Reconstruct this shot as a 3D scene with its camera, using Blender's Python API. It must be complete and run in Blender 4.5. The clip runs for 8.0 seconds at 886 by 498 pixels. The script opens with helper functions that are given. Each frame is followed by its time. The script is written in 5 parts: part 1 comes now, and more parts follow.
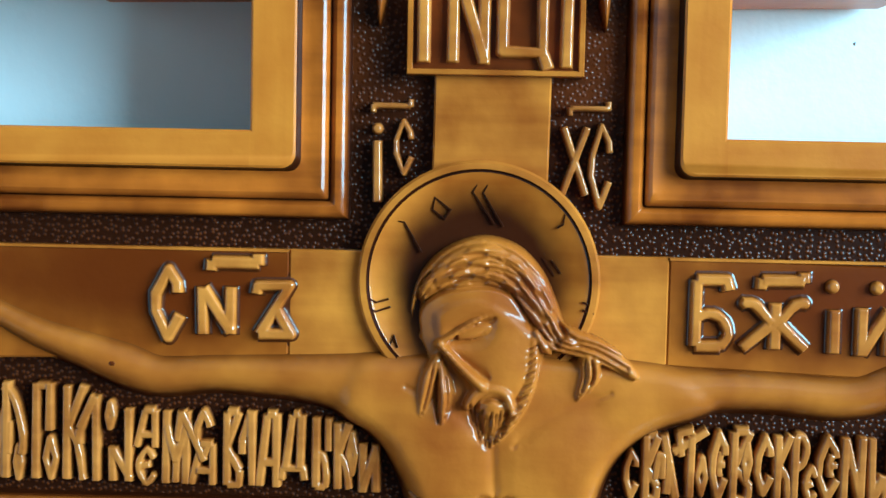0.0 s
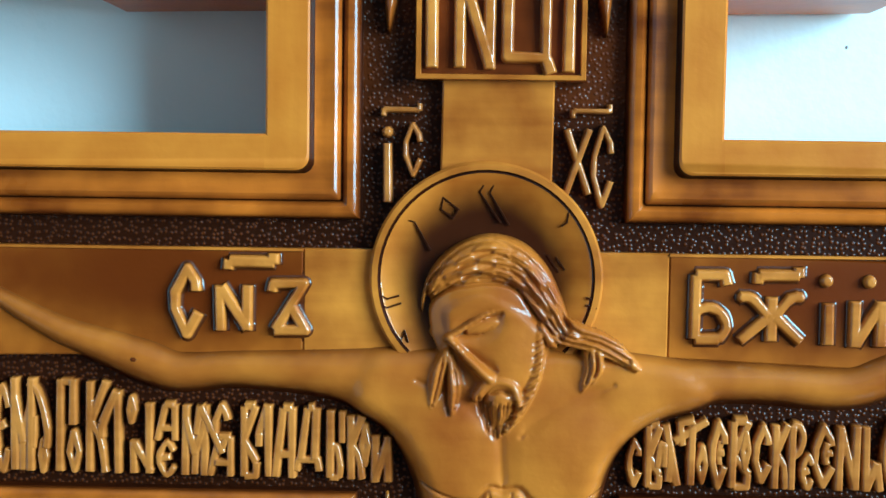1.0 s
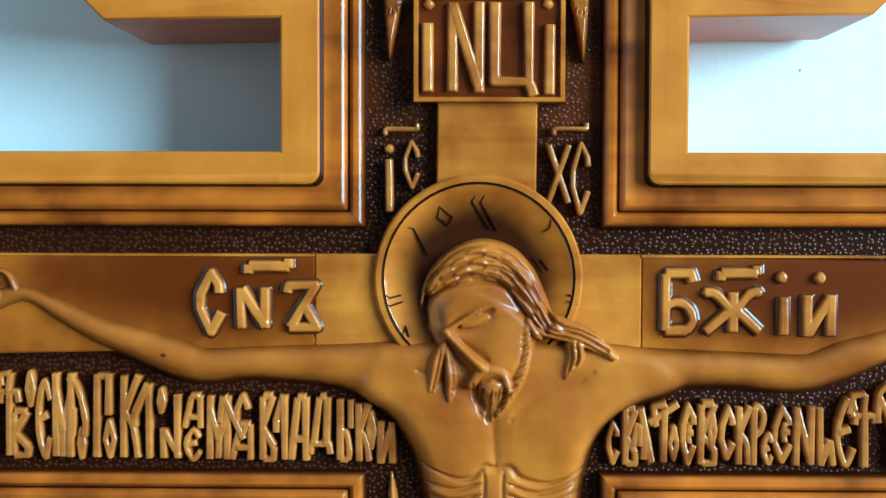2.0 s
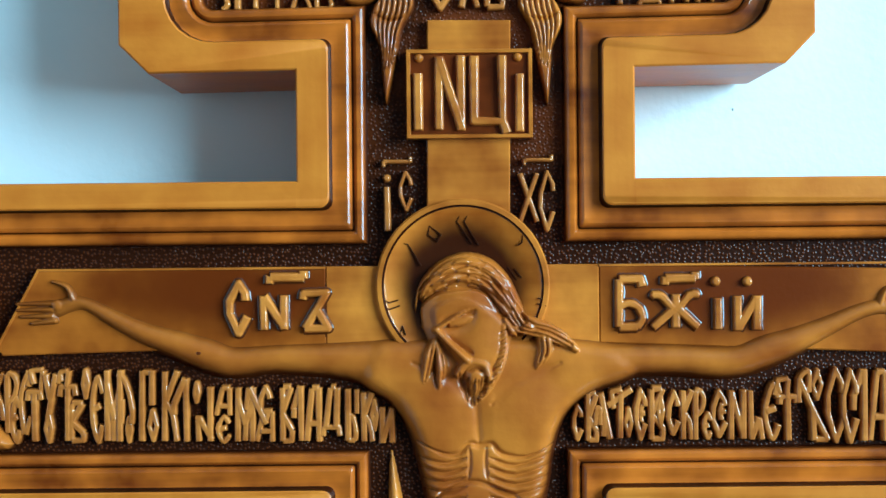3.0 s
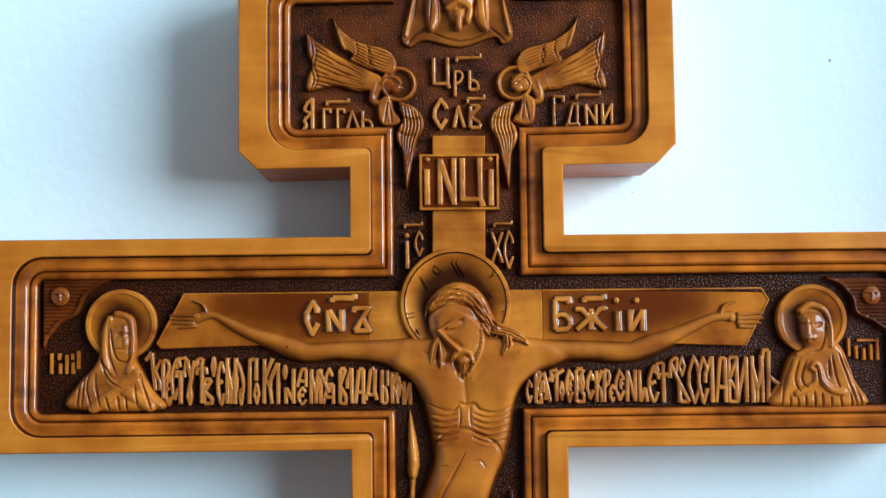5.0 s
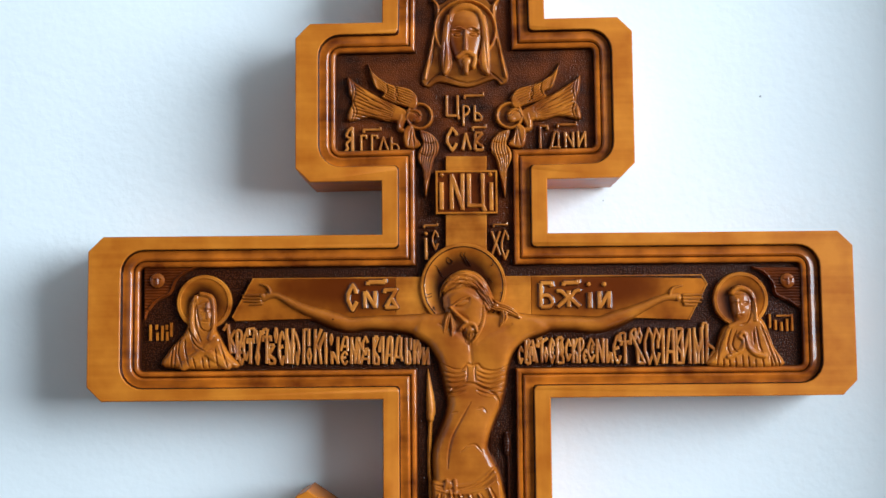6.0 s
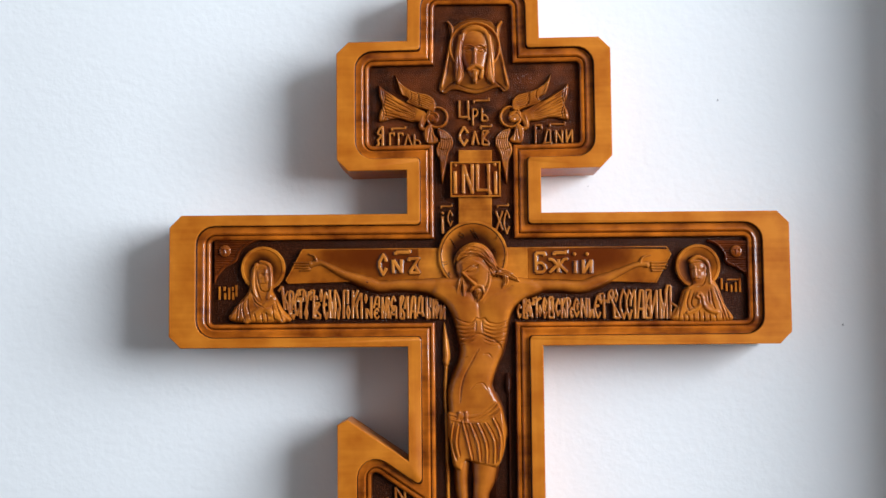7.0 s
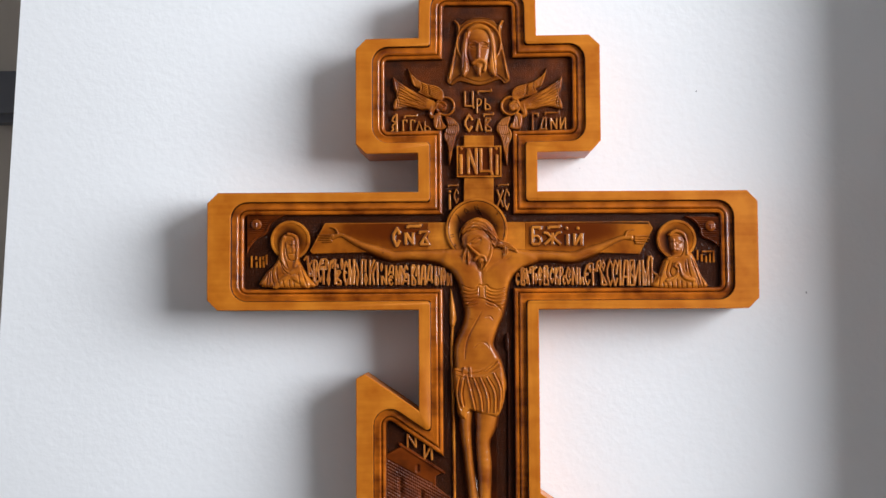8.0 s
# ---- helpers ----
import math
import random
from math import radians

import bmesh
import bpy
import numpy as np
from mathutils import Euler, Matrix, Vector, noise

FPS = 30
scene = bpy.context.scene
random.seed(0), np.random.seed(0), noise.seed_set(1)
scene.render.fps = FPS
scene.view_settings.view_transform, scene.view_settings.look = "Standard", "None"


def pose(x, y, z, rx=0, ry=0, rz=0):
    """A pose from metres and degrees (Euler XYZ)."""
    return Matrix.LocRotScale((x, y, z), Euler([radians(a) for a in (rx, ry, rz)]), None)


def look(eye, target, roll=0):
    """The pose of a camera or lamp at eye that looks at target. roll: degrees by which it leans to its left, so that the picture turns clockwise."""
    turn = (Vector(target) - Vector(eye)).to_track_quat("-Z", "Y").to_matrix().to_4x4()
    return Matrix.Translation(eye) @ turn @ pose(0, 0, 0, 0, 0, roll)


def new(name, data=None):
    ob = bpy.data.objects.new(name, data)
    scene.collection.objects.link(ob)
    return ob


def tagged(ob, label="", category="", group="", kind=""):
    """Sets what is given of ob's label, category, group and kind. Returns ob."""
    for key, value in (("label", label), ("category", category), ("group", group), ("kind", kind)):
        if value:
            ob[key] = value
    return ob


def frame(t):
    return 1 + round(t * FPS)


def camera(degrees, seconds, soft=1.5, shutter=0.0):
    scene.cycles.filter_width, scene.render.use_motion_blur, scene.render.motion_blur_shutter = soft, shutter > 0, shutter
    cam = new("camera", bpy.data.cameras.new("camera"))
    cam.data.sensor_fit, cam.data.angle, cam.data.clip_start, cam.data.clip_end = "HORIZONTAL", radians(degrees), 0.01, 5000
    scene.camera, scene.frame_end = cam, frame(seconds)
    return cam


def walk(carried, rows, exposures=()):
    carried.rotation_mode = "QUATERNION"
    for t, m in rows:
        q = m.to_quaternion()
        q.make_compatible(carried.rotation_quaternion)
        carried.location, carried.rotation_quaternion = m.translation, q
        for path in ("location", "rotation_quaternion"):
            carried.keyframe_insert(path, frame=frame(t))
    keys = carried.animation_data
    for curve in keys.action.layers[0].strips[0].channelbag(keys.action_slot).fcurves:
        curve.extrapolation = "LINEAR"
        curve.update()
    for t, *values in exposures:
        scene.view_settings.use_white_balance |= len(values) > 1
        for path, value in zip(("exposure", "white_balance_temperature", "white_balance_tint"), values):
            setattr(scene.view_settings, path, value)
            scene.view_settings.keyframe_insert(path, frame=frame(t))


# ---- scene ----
# Camera: one lens, drawn straight back from the carved cross.
cam = camera(40.0, 8.0)
ROWS = [  # seconds, x, y, z, yaw, pitch, roll
    (0, -0.0090, -0.3336, 1.6559, 1.34, -3.77, -1.17),
    (0.5, -0.0090, -0.3379, 1.6552, 1.42, -3.75, -1.11),
    (1, -0.0112, -0.3471, 1.6541, 1.30, -3.43, -0.78),
    (1.5, -0.0118, -0.3639, 1.6520, 1.18, -2.84, -0.49),
    (3, -0.0140, -0.4677, 1.6390, -0.02, -0.01, 0.54),
    (3.5, -0.0150, -0.5177, 1.6325, -0.27, 1.40, 0.56),
    (4, -0.0165, -0.5772, 1.6248, -0.53, 2.66, 0.61),
    (5.5, -0.0258, -0.8395, 1.5895, -0.68, 4.59, 0.64),
    (6, -0.0280, -0.9514, 1.5745, -0.31, 4.76, 0.54),
    (6.5, -0.0317, -1.0640, 1.5601, -0.12, 4.59, 0.56),
    (7, -0.0352, -1.1733, 1.5458, 0.04, 4.15, 0.51),
    (7.5, -0.0381, -1.2650, 1.5335, 0.16, 3.70, 0.48),
    (8, -0.0398, -1.3216, 1.5258, 0.16, 3.34, 0.31),
]
EXPOSURES = [(0, 0.24, 4400, -29), (1.5, 0.23, 4400, -29), (3.5, 0.04, 4550, -24), (5.5, -0.12, 5650, -5), (6.5, -0.18, 6200, 5), (8, -0.28, 6800, 12)]
walk(cam, [(t, pose(x, y, z, 90 + pitch, roll, yaw)) for t, x, y, z, yaw, pitch, roll in ROWS], EXPOSURES)

# Light: daylight through one window in the wall at the side.
world = bpy.data.worlds.new("world")
scene.world = world
world.use_nodes = True
sky = world.node_tree.nodes.new("ShaderNodeTexSky")
sky.sky_type, sky.sun_disc, sky.sun_elevation, sky.sun_rotation = "NISHITA", False, radians(40), radians(200)
world.node_tree.links.new(sky.outputs[0], world.node_tree.nodes["Background"].inputs[0])
world.node_tree.nodes["Background"].inputs[1].default_value = 0.1
window_light = new("window_daylight", bpy.data.lights.new("window_daylight", "AREA"))
window_light.data.shape, window_light.data.size, window_light.data.size_y, window_light.data.energy = "RECTANGLE", 2.3, 1.5, 255
window_light.data.color = (0.85, 0.93, 1.03)
window_light.matrix_world = look((2.22, -1.85, 2.2), (0.0, -1.85, 2.2))

# ---------------------------------------------------------------- helpers
WALL_Y = 0.066          # the wall behind the cross
THICK = 0.060           # thickness of the boards
BED = 0.0115            # depth of the carved ground below the front face


def mesh_of(name, verts, faces, mats, slots=None, smooth=False):
    me = bpy.data.meshes.new(name)
    me.from_pydata([tuple(v) for v in verts], [], [tuple(f) for f in faces])
    for m in mats:
        me.materials.append(m)
    if slots is not None:
        me.polygons.foreach_set("material_index", list(slots))
    if smooth:
        me.polygons.foreach_set("use_smooth", [True] * len(me.polygons))
    me.update()
    return me


def put(name, me, parent=None, label="", category="", group="", kind=""):
    ob = new(name, me)
    if parent is not None:
        ob.parent = parent
    return tagged(ob, label, category, group, kind)


def box(x0, x1, y0, y1, z0, z1):
    v = [(x, y, z) for z in (z0, z1) for y in (y0, y1) for x in (x0, x1)]
    return v, [(0, 2, 3, 1), (4, 5, 7, 6), (0, 1, 5, 4), (2, 6, 7, 3), (0, 4, 6, 2), (1, 3, 7, 5)]


# ---------------------------------------------------------------- materials
def nodes_of(name):
    m = bpy.data.materials.new(name)
    m.use_nodes = True
    t = m.node_tree
    return m, t, t.nodes["Principled BSDF"], t.nodes.new, t.links.new


def lacquer(name, light, dark, scale=1.0, rough=0.28, coat=0.35, bump=0.15, stain_shade=None, ring=None, pool=None, tide=None, cloudy=0.55, spec=0.3, boards=False, dots=0.0, bead=(0, 0, 0), coat_rough=0.10):
    """Lacquered, stained wood: long grain, cloudy stain, fine relief."""
    m, t, bsdf, add, link = nodes_of(name)
    co = add("ShaderNodeTexCoord")

    def grain(sx, sz):
        mp = add("ShaderNodeMapping")
        mp.inputs["Scale"].default_value = (sx * scale, 60 * scale, sz * scale)
        link(co.outputs["Object"], mp.inputs[0])
        n = add("ShaderNodeTexNoise")
        n.inputs["Scale"].default_value, n.inputs["Detail"].default_value = 1.0, 5
        link(mp.outputs[0], n.inputs["Vector"])
        return n
    g = grain(12, 220)
    fac = g.outputs["Fac"]
    if boards:
        # upright board: grain runs upwards; cross boards: grain runs along x
        g2 = grain(220, 12)
        sep = add("ShaderNodeSeparateXYZ")
        link(co.outputs["Object"], sep.inputs[0])
        a, b, c = (add("ShaderNodeMath") for _ in range(3))
        a.operation, b.operation, c.operation = "GREATER_THAN", "LESS_THAN", "MULTIPLY"
        a.inputs[1].default_value, b.inputs[1].default_value = -0.0702, 0.0607
        link(sep.outputs["X"], a.inputs[0]), link(sep.outputs["X"], b.inputs[0])
        link(a.outputs[0], c.inputs[0]), link(b.outputs[0], c.inputs[1])
        mx = add("ShaderNodeMix")
        link(c.outputs[0], mx.inputs[0]), link(g.outputs["Fac"], mx.inputs[2]), link(g2.outputs["Fac"], mx.inputs[3])
        fac = mx.outputs[0]
    cloud = add("ShaderNodeTexNoise")
    cloud.inputs["Scale"].default_value, cloud.inputs["Detail"].default_value = 38 * scale, 3
    link(co.outputs["Object"], cloud.inputs["Vector"])
    both = add("ShaderNodeMix")
    both.inputs[0].default_value = cloudy
    bsdf.inputs["Specular IOR Level"].default_value = spec
    link(fac, both.inputs[2]), link(cloud.outputs["Fac"], both.inputs[3])
    ramp = add("ShaderNodeValToRGB")
    ramp.color_ramp.elements[0].position, ramp.color_ramp.elements[1].position = 0.34, 0.64
    ramp.color_ramp.elements[0].color, ramp.color_ramp.elements[1].color = (*dark, 1), (*light, 1)
    link(both.outputs[0], ramp.inputs[0])
    colour = ramp.outputs[0]

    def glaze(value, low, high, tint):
        """A dark glaze, plus painted recess shade where depth drives it, that fades from low to high of a value."""
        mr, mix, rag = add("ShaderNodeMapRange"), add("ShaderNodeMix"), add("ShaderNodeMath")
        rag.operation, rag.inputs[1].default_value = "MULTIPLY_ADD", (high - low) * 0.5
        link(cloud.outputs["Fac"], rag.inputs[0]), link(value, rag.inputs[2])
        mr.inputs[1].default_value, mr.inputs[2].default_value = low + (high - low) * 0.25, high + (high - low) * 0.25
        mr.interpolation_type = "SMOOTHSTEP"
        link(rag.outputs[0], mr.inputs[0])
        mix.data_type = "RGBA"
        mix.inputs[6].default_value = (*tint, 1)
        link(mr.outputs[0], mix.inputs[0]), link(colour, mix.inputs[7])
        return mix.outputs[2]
    if stain_shade:
        # darker with depth: stain of the hollows and their shade painted as one
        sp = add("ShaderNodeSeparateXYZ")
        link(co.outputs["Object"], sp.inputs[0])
        colour = glaze(sp.outputs["Y"], stain_shade[0], stain_shade[1], (0.060, 0.0115, 0.0015))
    if tide:
        # stained deeper below that height
        sp = add("ShaderNodeSeparateXYZ")
        link(co.outputs["Object"], sp.inputs[0])
        colour = glaze(sp.outputs["Z"], tide[0], tide[1], (0.020, 0.0042, 0.0010))
    if pool:
        # glaze left in a long patch on either arm: way out, height, stretch along x, reach from and to
        sp, near, out, long, at, away = (add("ShaderNode" + k) for k in ("SeparateXYZ", "Math", "Math", "Math", "CombineXYZ", "VectorMath"))
        link(co.outputs["Object"], sp.inputs[0])
        near.operation, out.operation, long.operation, away.operation = "ABSOLUTE", "SUBTRACT", "DIVIDE", "DISTANCE"
        out.inputs[1].default_value, long.inputs[1].default_value, away.inputs[1].default_value = pool[0], pool[2], (0, 0, pool[1])
        link(sp.outputs["X"], near.inputs[0]), link(near.outputs[0], out.inputs[0]), link(out.outputs[0], long.inputs[0])
        link(long.outputs[0], at.inputs["X"]), link(sp.outputs["Z"], at.inputs["Z"]), link(at.outputs[0], away.inputs[0])
        colour = glaze(away.outputs["Value"], pool[3], pool[4], (0.100, 0.0165, 0.0012))
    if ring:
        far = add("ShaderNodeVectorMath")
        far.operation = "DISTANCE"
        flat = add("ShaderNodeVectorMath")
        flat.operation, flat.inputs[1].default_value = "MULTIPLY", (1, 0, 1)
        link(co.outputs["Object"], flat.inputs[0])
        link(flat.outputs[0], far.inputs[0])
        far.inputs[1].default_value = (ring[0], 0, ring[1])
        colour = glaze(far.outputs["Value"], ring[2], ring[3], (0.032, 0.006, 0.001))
    link(colour, bsdf.inputs["Base Color"])
    rr = add("ShaderNodeMapRange")
    rr.inputs[3].default_value, rr.inputs[4].default_value = rough - 0.07, rough + 0.1
    link(cloud.outputs["Fac"], rr.inputs[0])
    link(rr.outputs[0], bsdf.inputs["Roughness"])
    bsdf.inputs["Coat Weight"].default_value, bsdf.inputs["Coat Roughness"].default_value = coat, coat_rough
    fine = add("ShaderNodeTexNoise")
    fine.inputs["Scale"].default_value, fine.inputs["Detail"].default_value = 420 * scale, 2
    link(co.outputs["Object"], fine.inputs["Vector"])
    bp = add("ShaderNodeBump")
    bp.inputs["Strength"].default_value, bp.inputs["Distance"].default_value = bump, 0.0006
    link(fine.outputs["Fac"], bp.inputs["Height"])
    if dots:
        # punched stipple
        vo, mr = add("ShaderNodeTexVoronoi"), add("ShaderNodeMapRange")
        vo.inputs["Scale"].default_value, vo.inputs["Randomness"].default_value = 1 / dots, 0.8
        vo.voronoi_dimensions = "2D"
        sx, cx = add("ShaderNodeSeparateXYZ"), add("ShaderNodeCombineXYZ")
        link(co.outputs["Object"], sx.inputs[0]), link(sx.outputs["X"], cx.inputs["X"]), link(sx.outputs["Z"], cx.inputs["Y"])
        link(cx.outputs[0], vo.inputs["Vector"])
        mr.interpolation_type = "SMOOTHSTEP"
        mr.inputs[1].default_value, mr.inputs[2].default_value, mr.inputs[3].default_value, mr.inputs[4].default_value = 0.05, 0.42, 1.0, 0.0
        link(vo.outputs["Distance"], mr.inputs[0])
        b2 = add("ShaderNodeBump")
        b2.inputs["Strength"].default_value, b2.inputs["Distance"].default_value = 0.7, 0.0003
        link(mr.outputs[0], b2.inputs["Height"]), link(bp.outputs[0], b2.inputs["Normal"])
        bp = b2
        # the stain is rubbed off the beads
        worn, much = add("ShaderNodeMix"), add("ShaderNodeMath")
        worn.data_type, worn.inputs[7].default_value = "RGBA", (*bead, 1)
        much.operation = "MULTIPLY"
        link(mr.outputs[0], much.inputs[0]), link(cloud.outputs["Fac"], much.inputs[1])
        link(much.outputs[0], worn.inputs[0]), link(colour, worn.inputs[6])
        link(worn.outputs[2], bsdf.inputs["Base Color"])
    link(bp.outputs[0], bsdf.inputs["Normal"])
    if dots:
        link(bp.outputs[0], bsdf.inputs["Coat Normal"])
    return m


def plaster(name, colour, bump=0.22, scale=110.0):
    m, t, bsdf, add, link = nodes_of(name)
    co = add("ShaderNodeTexCoord")
    n = add("ShaderNodeTexNoise")
    n.inputs["Scale"].default_value, n.inputs["Detail"].default_value = scale, 4
    big = add("ShaderNodeTexNoise")
    big.inputs["Scale"].default_value = 5
    link(co.outputs["Object"], n.inputs["Vector"]), link(co.outputs["Object"], big.inputs["Vector"])
    mx = add("ShaderNodeMix")
    mx.data_type = "RGBA"
    mx.inputs[6].default_value = (*[c * 0.96 for c in colour], 1)
    mx.inputs[7].default_value = (*colour, 1)
    link(big.outputs["Fac"], mx.inputs[0])
    link(mx.outputs[2], bsdf.inputs["Base Color"])
    bsdf.inputs["Roughness"].default_value = 0.75
    bp = add("ShaderNodeBump")
    bp.inputs["Strength"].default_value, bp.inputs["Distance"].default_value = bump, 0.0015
    link(n.outputs["Fac"], bp.inputs["Height"])
    link(bp.outputs[0], bsdf.inputs["Normal"])
    return m


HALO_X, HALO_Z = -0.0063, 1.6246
HONEY = lacquer("honey_lacquer", (0.54, 0.168, 0.0145), (0.37, 0.092, 0.006), boards=True, spec=0.10, rough=0.40, coat=0.28, cloudy=0.72, coat_rough=0.2)
AMBER = lacquer("amber_relief_wood", (0.54, 0.172, 0.0172), (0.19, 0.038, 0.003), rough=0.34, coat=0.45, cloudy=0.8, spec=0.06, coat_rough=0.06)
CARVED = lacquer("carved_letter_wood", (0.46, 0.152, 0.0238), (0.20, 0.046, 0.005), scale=1.6, rough=0.32, coat=0.8, cloudy=0.8, spec=0.06, coat_rough=0.05, stain_shade=(0.0112, 0.0084))
RAISED = lacquer("raised_letter_wood", (0.54, 0.178, 0.0238), (0.25, 0.058, 0.005), scale=1.6, rough=0.32, coat=0.8, cloudy=0.8, spec=0.06, coat_rough=0.05, stain_shade=(0.0068, 0.0052))
# depth tint here also stands for the shade in the moulding's cove
MOULD = lacquer("moulding_wood", (0.52, 0.128, 0.0090), (0.110, 0.018, 0.002), rough=0.28, coat=0.5, cloudy=0.75, spec=0.06, coat_rough=0.05, stain_shade=(0.0078, 0.0056))
STAIN = lacquer("brown_stained_wood", (0.040, 0.0070, 0.0012), (0.010, 0.0025, 0.001), rough=0.3, coat=0.2, cloudy=0.8, spec=0.05, coat_rough=0.06)
UMBER = lacquer("umber_stained_wood", (0.44, 0.122, 0.0092), (0.17, 0.034, 0.003), rough=0.3, coat=0.25, cloudy=0.85, spec=0.06, pool=(0.098, 1.6225, 3.0, 0.007, 0.029))
RUST = lacquer("rust_stained_wood", (0.16, 0.029, 0.003), (0.048, 0.008, 0.0012), rough=0.28, coat=0.3, cloudy=0.8, spec=0.06)
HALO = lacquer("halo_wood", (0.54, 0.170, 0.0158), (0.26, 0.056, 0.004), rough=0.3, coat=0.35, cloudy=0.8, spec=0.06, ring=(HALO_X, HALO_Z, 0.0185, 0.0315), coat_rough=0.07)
FLESH = lacquer("glossy_amber_wood", (0.48, 0.142, 0.0132), (0.17, 0.032, 0.003), rough=0.34, coat=0.45, stain_shade=(0.0106, 0.0058), cloudy=0.85, spec=0.06, coat_rough=0.06)
FIGURE = lacquer("deep_relief_wood", (0.46, 0.136, 0.0130), (0.24, 0.052, 0.005), rough=0.34, coat=0.45, stain_shade=(0.0092, 0.0020), cloudy=0.85, spec=0.06, coat_rough=0.06)
GROUND = lacquer("dark_ground", (0.120, 0.0235, 0.003), (0.010, 0.0026, 0.001), rough=0.36, coat=0.15, spec=0.05, bump=0.2, dots=0.0017, cloudy=0.8, tide=(1.640, 1.720), bead=(0.13, 0.027, 0.004), coat_rough=0.08)
WALL = plaster("white_plaster", (0.80, 0.80, 0.80), bump=0.24, scale=130.0)
BEIGE = plaster("beige_paint", (0.42, 0.36, 0.30))
ROOM = plaster("warm_room_paint", (0.10, 0.09, 0.085))
# unseen surfaces: tones chosen for fill light and dull reflections
PALE = plaster("pale_fill_paint", (0.60, 0.60, 0.60))
DARK = plaster("low_bounce_paint", (0.030, 0.028, 0.026))
CEIL = plaster("ceiling_paint", (0.30, 0.30, 0.30))
FLOOR = lacquer("floor_boards", (0.070, 0.040, 0.022), (0.040, 0.022, 0.012), scale=0.1)
GREY = plaster("grey_enamel", (0.10, 0.10, 0.11), bump=0.05)
FLECK = plaster("grey_fleck", (0.36, 0.36, 0.37), bump=0.05)

# ---------------------------------------------------------------- room
def prism(pts, y0, y1):
    """A wall from its face in (x, z), counter-clockwise seen from the room."""
    n = len(pts)
    v = [(x, y, z) for y in (y0, y1) for x, z in pts]
    return v, [tuple(range(n)), tuple(range(2 * n - 1, n - 1, -1))] + [(i, i + n, (i + 1) % n + n, (i + 1) % n) for i in range(n)]


def joined(boxes):
    verts, faces = [], []
    for b in boxes:
        v, f = box(*b)
        faces += [tuple(i + len(verts) for i in q) for q in f]
        verts += v
    return verts, faces


def setting(name, geo, mat, label, category="wall"):
    return put(name, mesh_of(name, *geo, [mat]), kind="structure", label=label, category=category)


H = 3.1
setting("wall_north", prism([(-0.620, 0), (2.2, 0), (2.2, H), (-0.473, H)], WALL_Y, WALL_Y + 0.12), WALL, "white plastered wall behind the hanging cross")
setting("wall_alcove", box(-2.2, -0.40, WALL_Y + 0.124, WALL_Y + 0.25, 0, H), BEIGE, "beige painted wall beside the white one")
# an added pier, out of view, keeps the daylight off that end of the wall
setting("shade_pier", box(0.515, 0.635, -0.115, WALL_Y - 0.002, 0, H), WALL, "unseen white pier added to shade the wall end")
# the wall with the window opening, out of view
setting("wall_east", joined([(2.2, 2.5, -3.4, -3.0, 0, H), (2.2, 2.5, -0.7, WALL_Y + 0.12, 0, H), (2.2, 2.5, -3.0, -0.7, 0, 1.4), (2.2, 2.5, -3.0, -0.7, 2.95, H)]), ROOM, "plain wall with a window opening")
# unseen and added; dark, so that the lacquer reflects little
setting("wall_south", box(-2.2, 2.5, -3.5, -3.4, 0, H), DARK, "unseen painted wall added to close the room")
# unseen and added; pale, to bounce fill light into the shadows
setting("wall_west", box(-2.3, -2.2, -3.5, WALL_Y + 0.25, 0, H), PALE, "unseen painted wall added to close the room")
setting("floor", box(-2.3, 2.5, -3.5, WALL_Y + 0.25, -0.1, 0), FLOOR, "brown wooden floor", "floor")
setting("ceiling", box(-2.3, 2.5, -3.5, WALL_Y + 0.25, H, H + 0.1), CEIL, "plain pale ceiling", "ceiling")
put("wall_latch", mesh_of("wall_latch", *joined([(-0.600, -0.538, WALL_Y + 0.100, WALL_Y + 0.124, 1.772, 1.836), (-0.590, -0.548, WALL_Y + 0.088, WALL_Y + 0.100, 1.782, 1.826)]), [GREY]), label="dark grey enamel fitting on the beige wall", category="fitting")


# ---------------------------------------------------------------- the cross
def unit(a, b):
    d = (b[0] - a[0], b[1] - a[1])
    n = math.hypot(*d)
    return d[0] / n, d[1] / n


def offset(poly, widths):
    """The counter-clockwise polygon with each edge i (from corner i to i + 1) moved inwards by widths[i]."""
    out = []
    n = len(poly)
    for i in range(n):
        d0, d1 = unit(poly[i - 1], poly[i]), unit(poly[i], poly[(i + 1) % n])
        n0, n1 = (-d0[1], d0[0]), (-d1[1], d1[0])
        det = n0[0] * n1[1] - n0[1] * n1[0]
        a = widths[i - 1] + n0[0] * poly[i][0] + n0[1] * poly[i][1]
        b = widths[i] + n1[0] * poly[i][0] + n1[1] * poly[i][1]
        out.append(((a * n1[1] - b * n0[1]) / det, (b * n0[0] - a * n1[0]) / det))
    return out


def fillet(poly, convex, concave, k=6):
    """Corners rounded by arcs of k + 1 points."""
    out = []
    n = len(poly)
    for i in range(n):
        p = Vector(poly[i])
        a, b = (Vector(poly[i - 1]) - p).normalized(), (Vector(poly[(i + 1) % n]) - p).normalized()
        turn = (-a.x) * b.y - (-a.y) * b.x
        r = convex if turn > 0 else concave
        half = a.angle(b) / 2
        r = max(r, 1e-5)
        reach = r / math.tan(half)
        c = p + (a + b).normalized() * (r / math.sin(half))
        s, e = p + a * reach - c, p + b * reach - c
        ang = s.angle_signed(e)
        for j in range(k + 1):
            t = -ang * j / k
            out.append((c.x + s.x * math.cos(t) - s.y * math.sin(t), c.y + s.x * math.sin(t) + s.y * math.cos(t)))
    return out


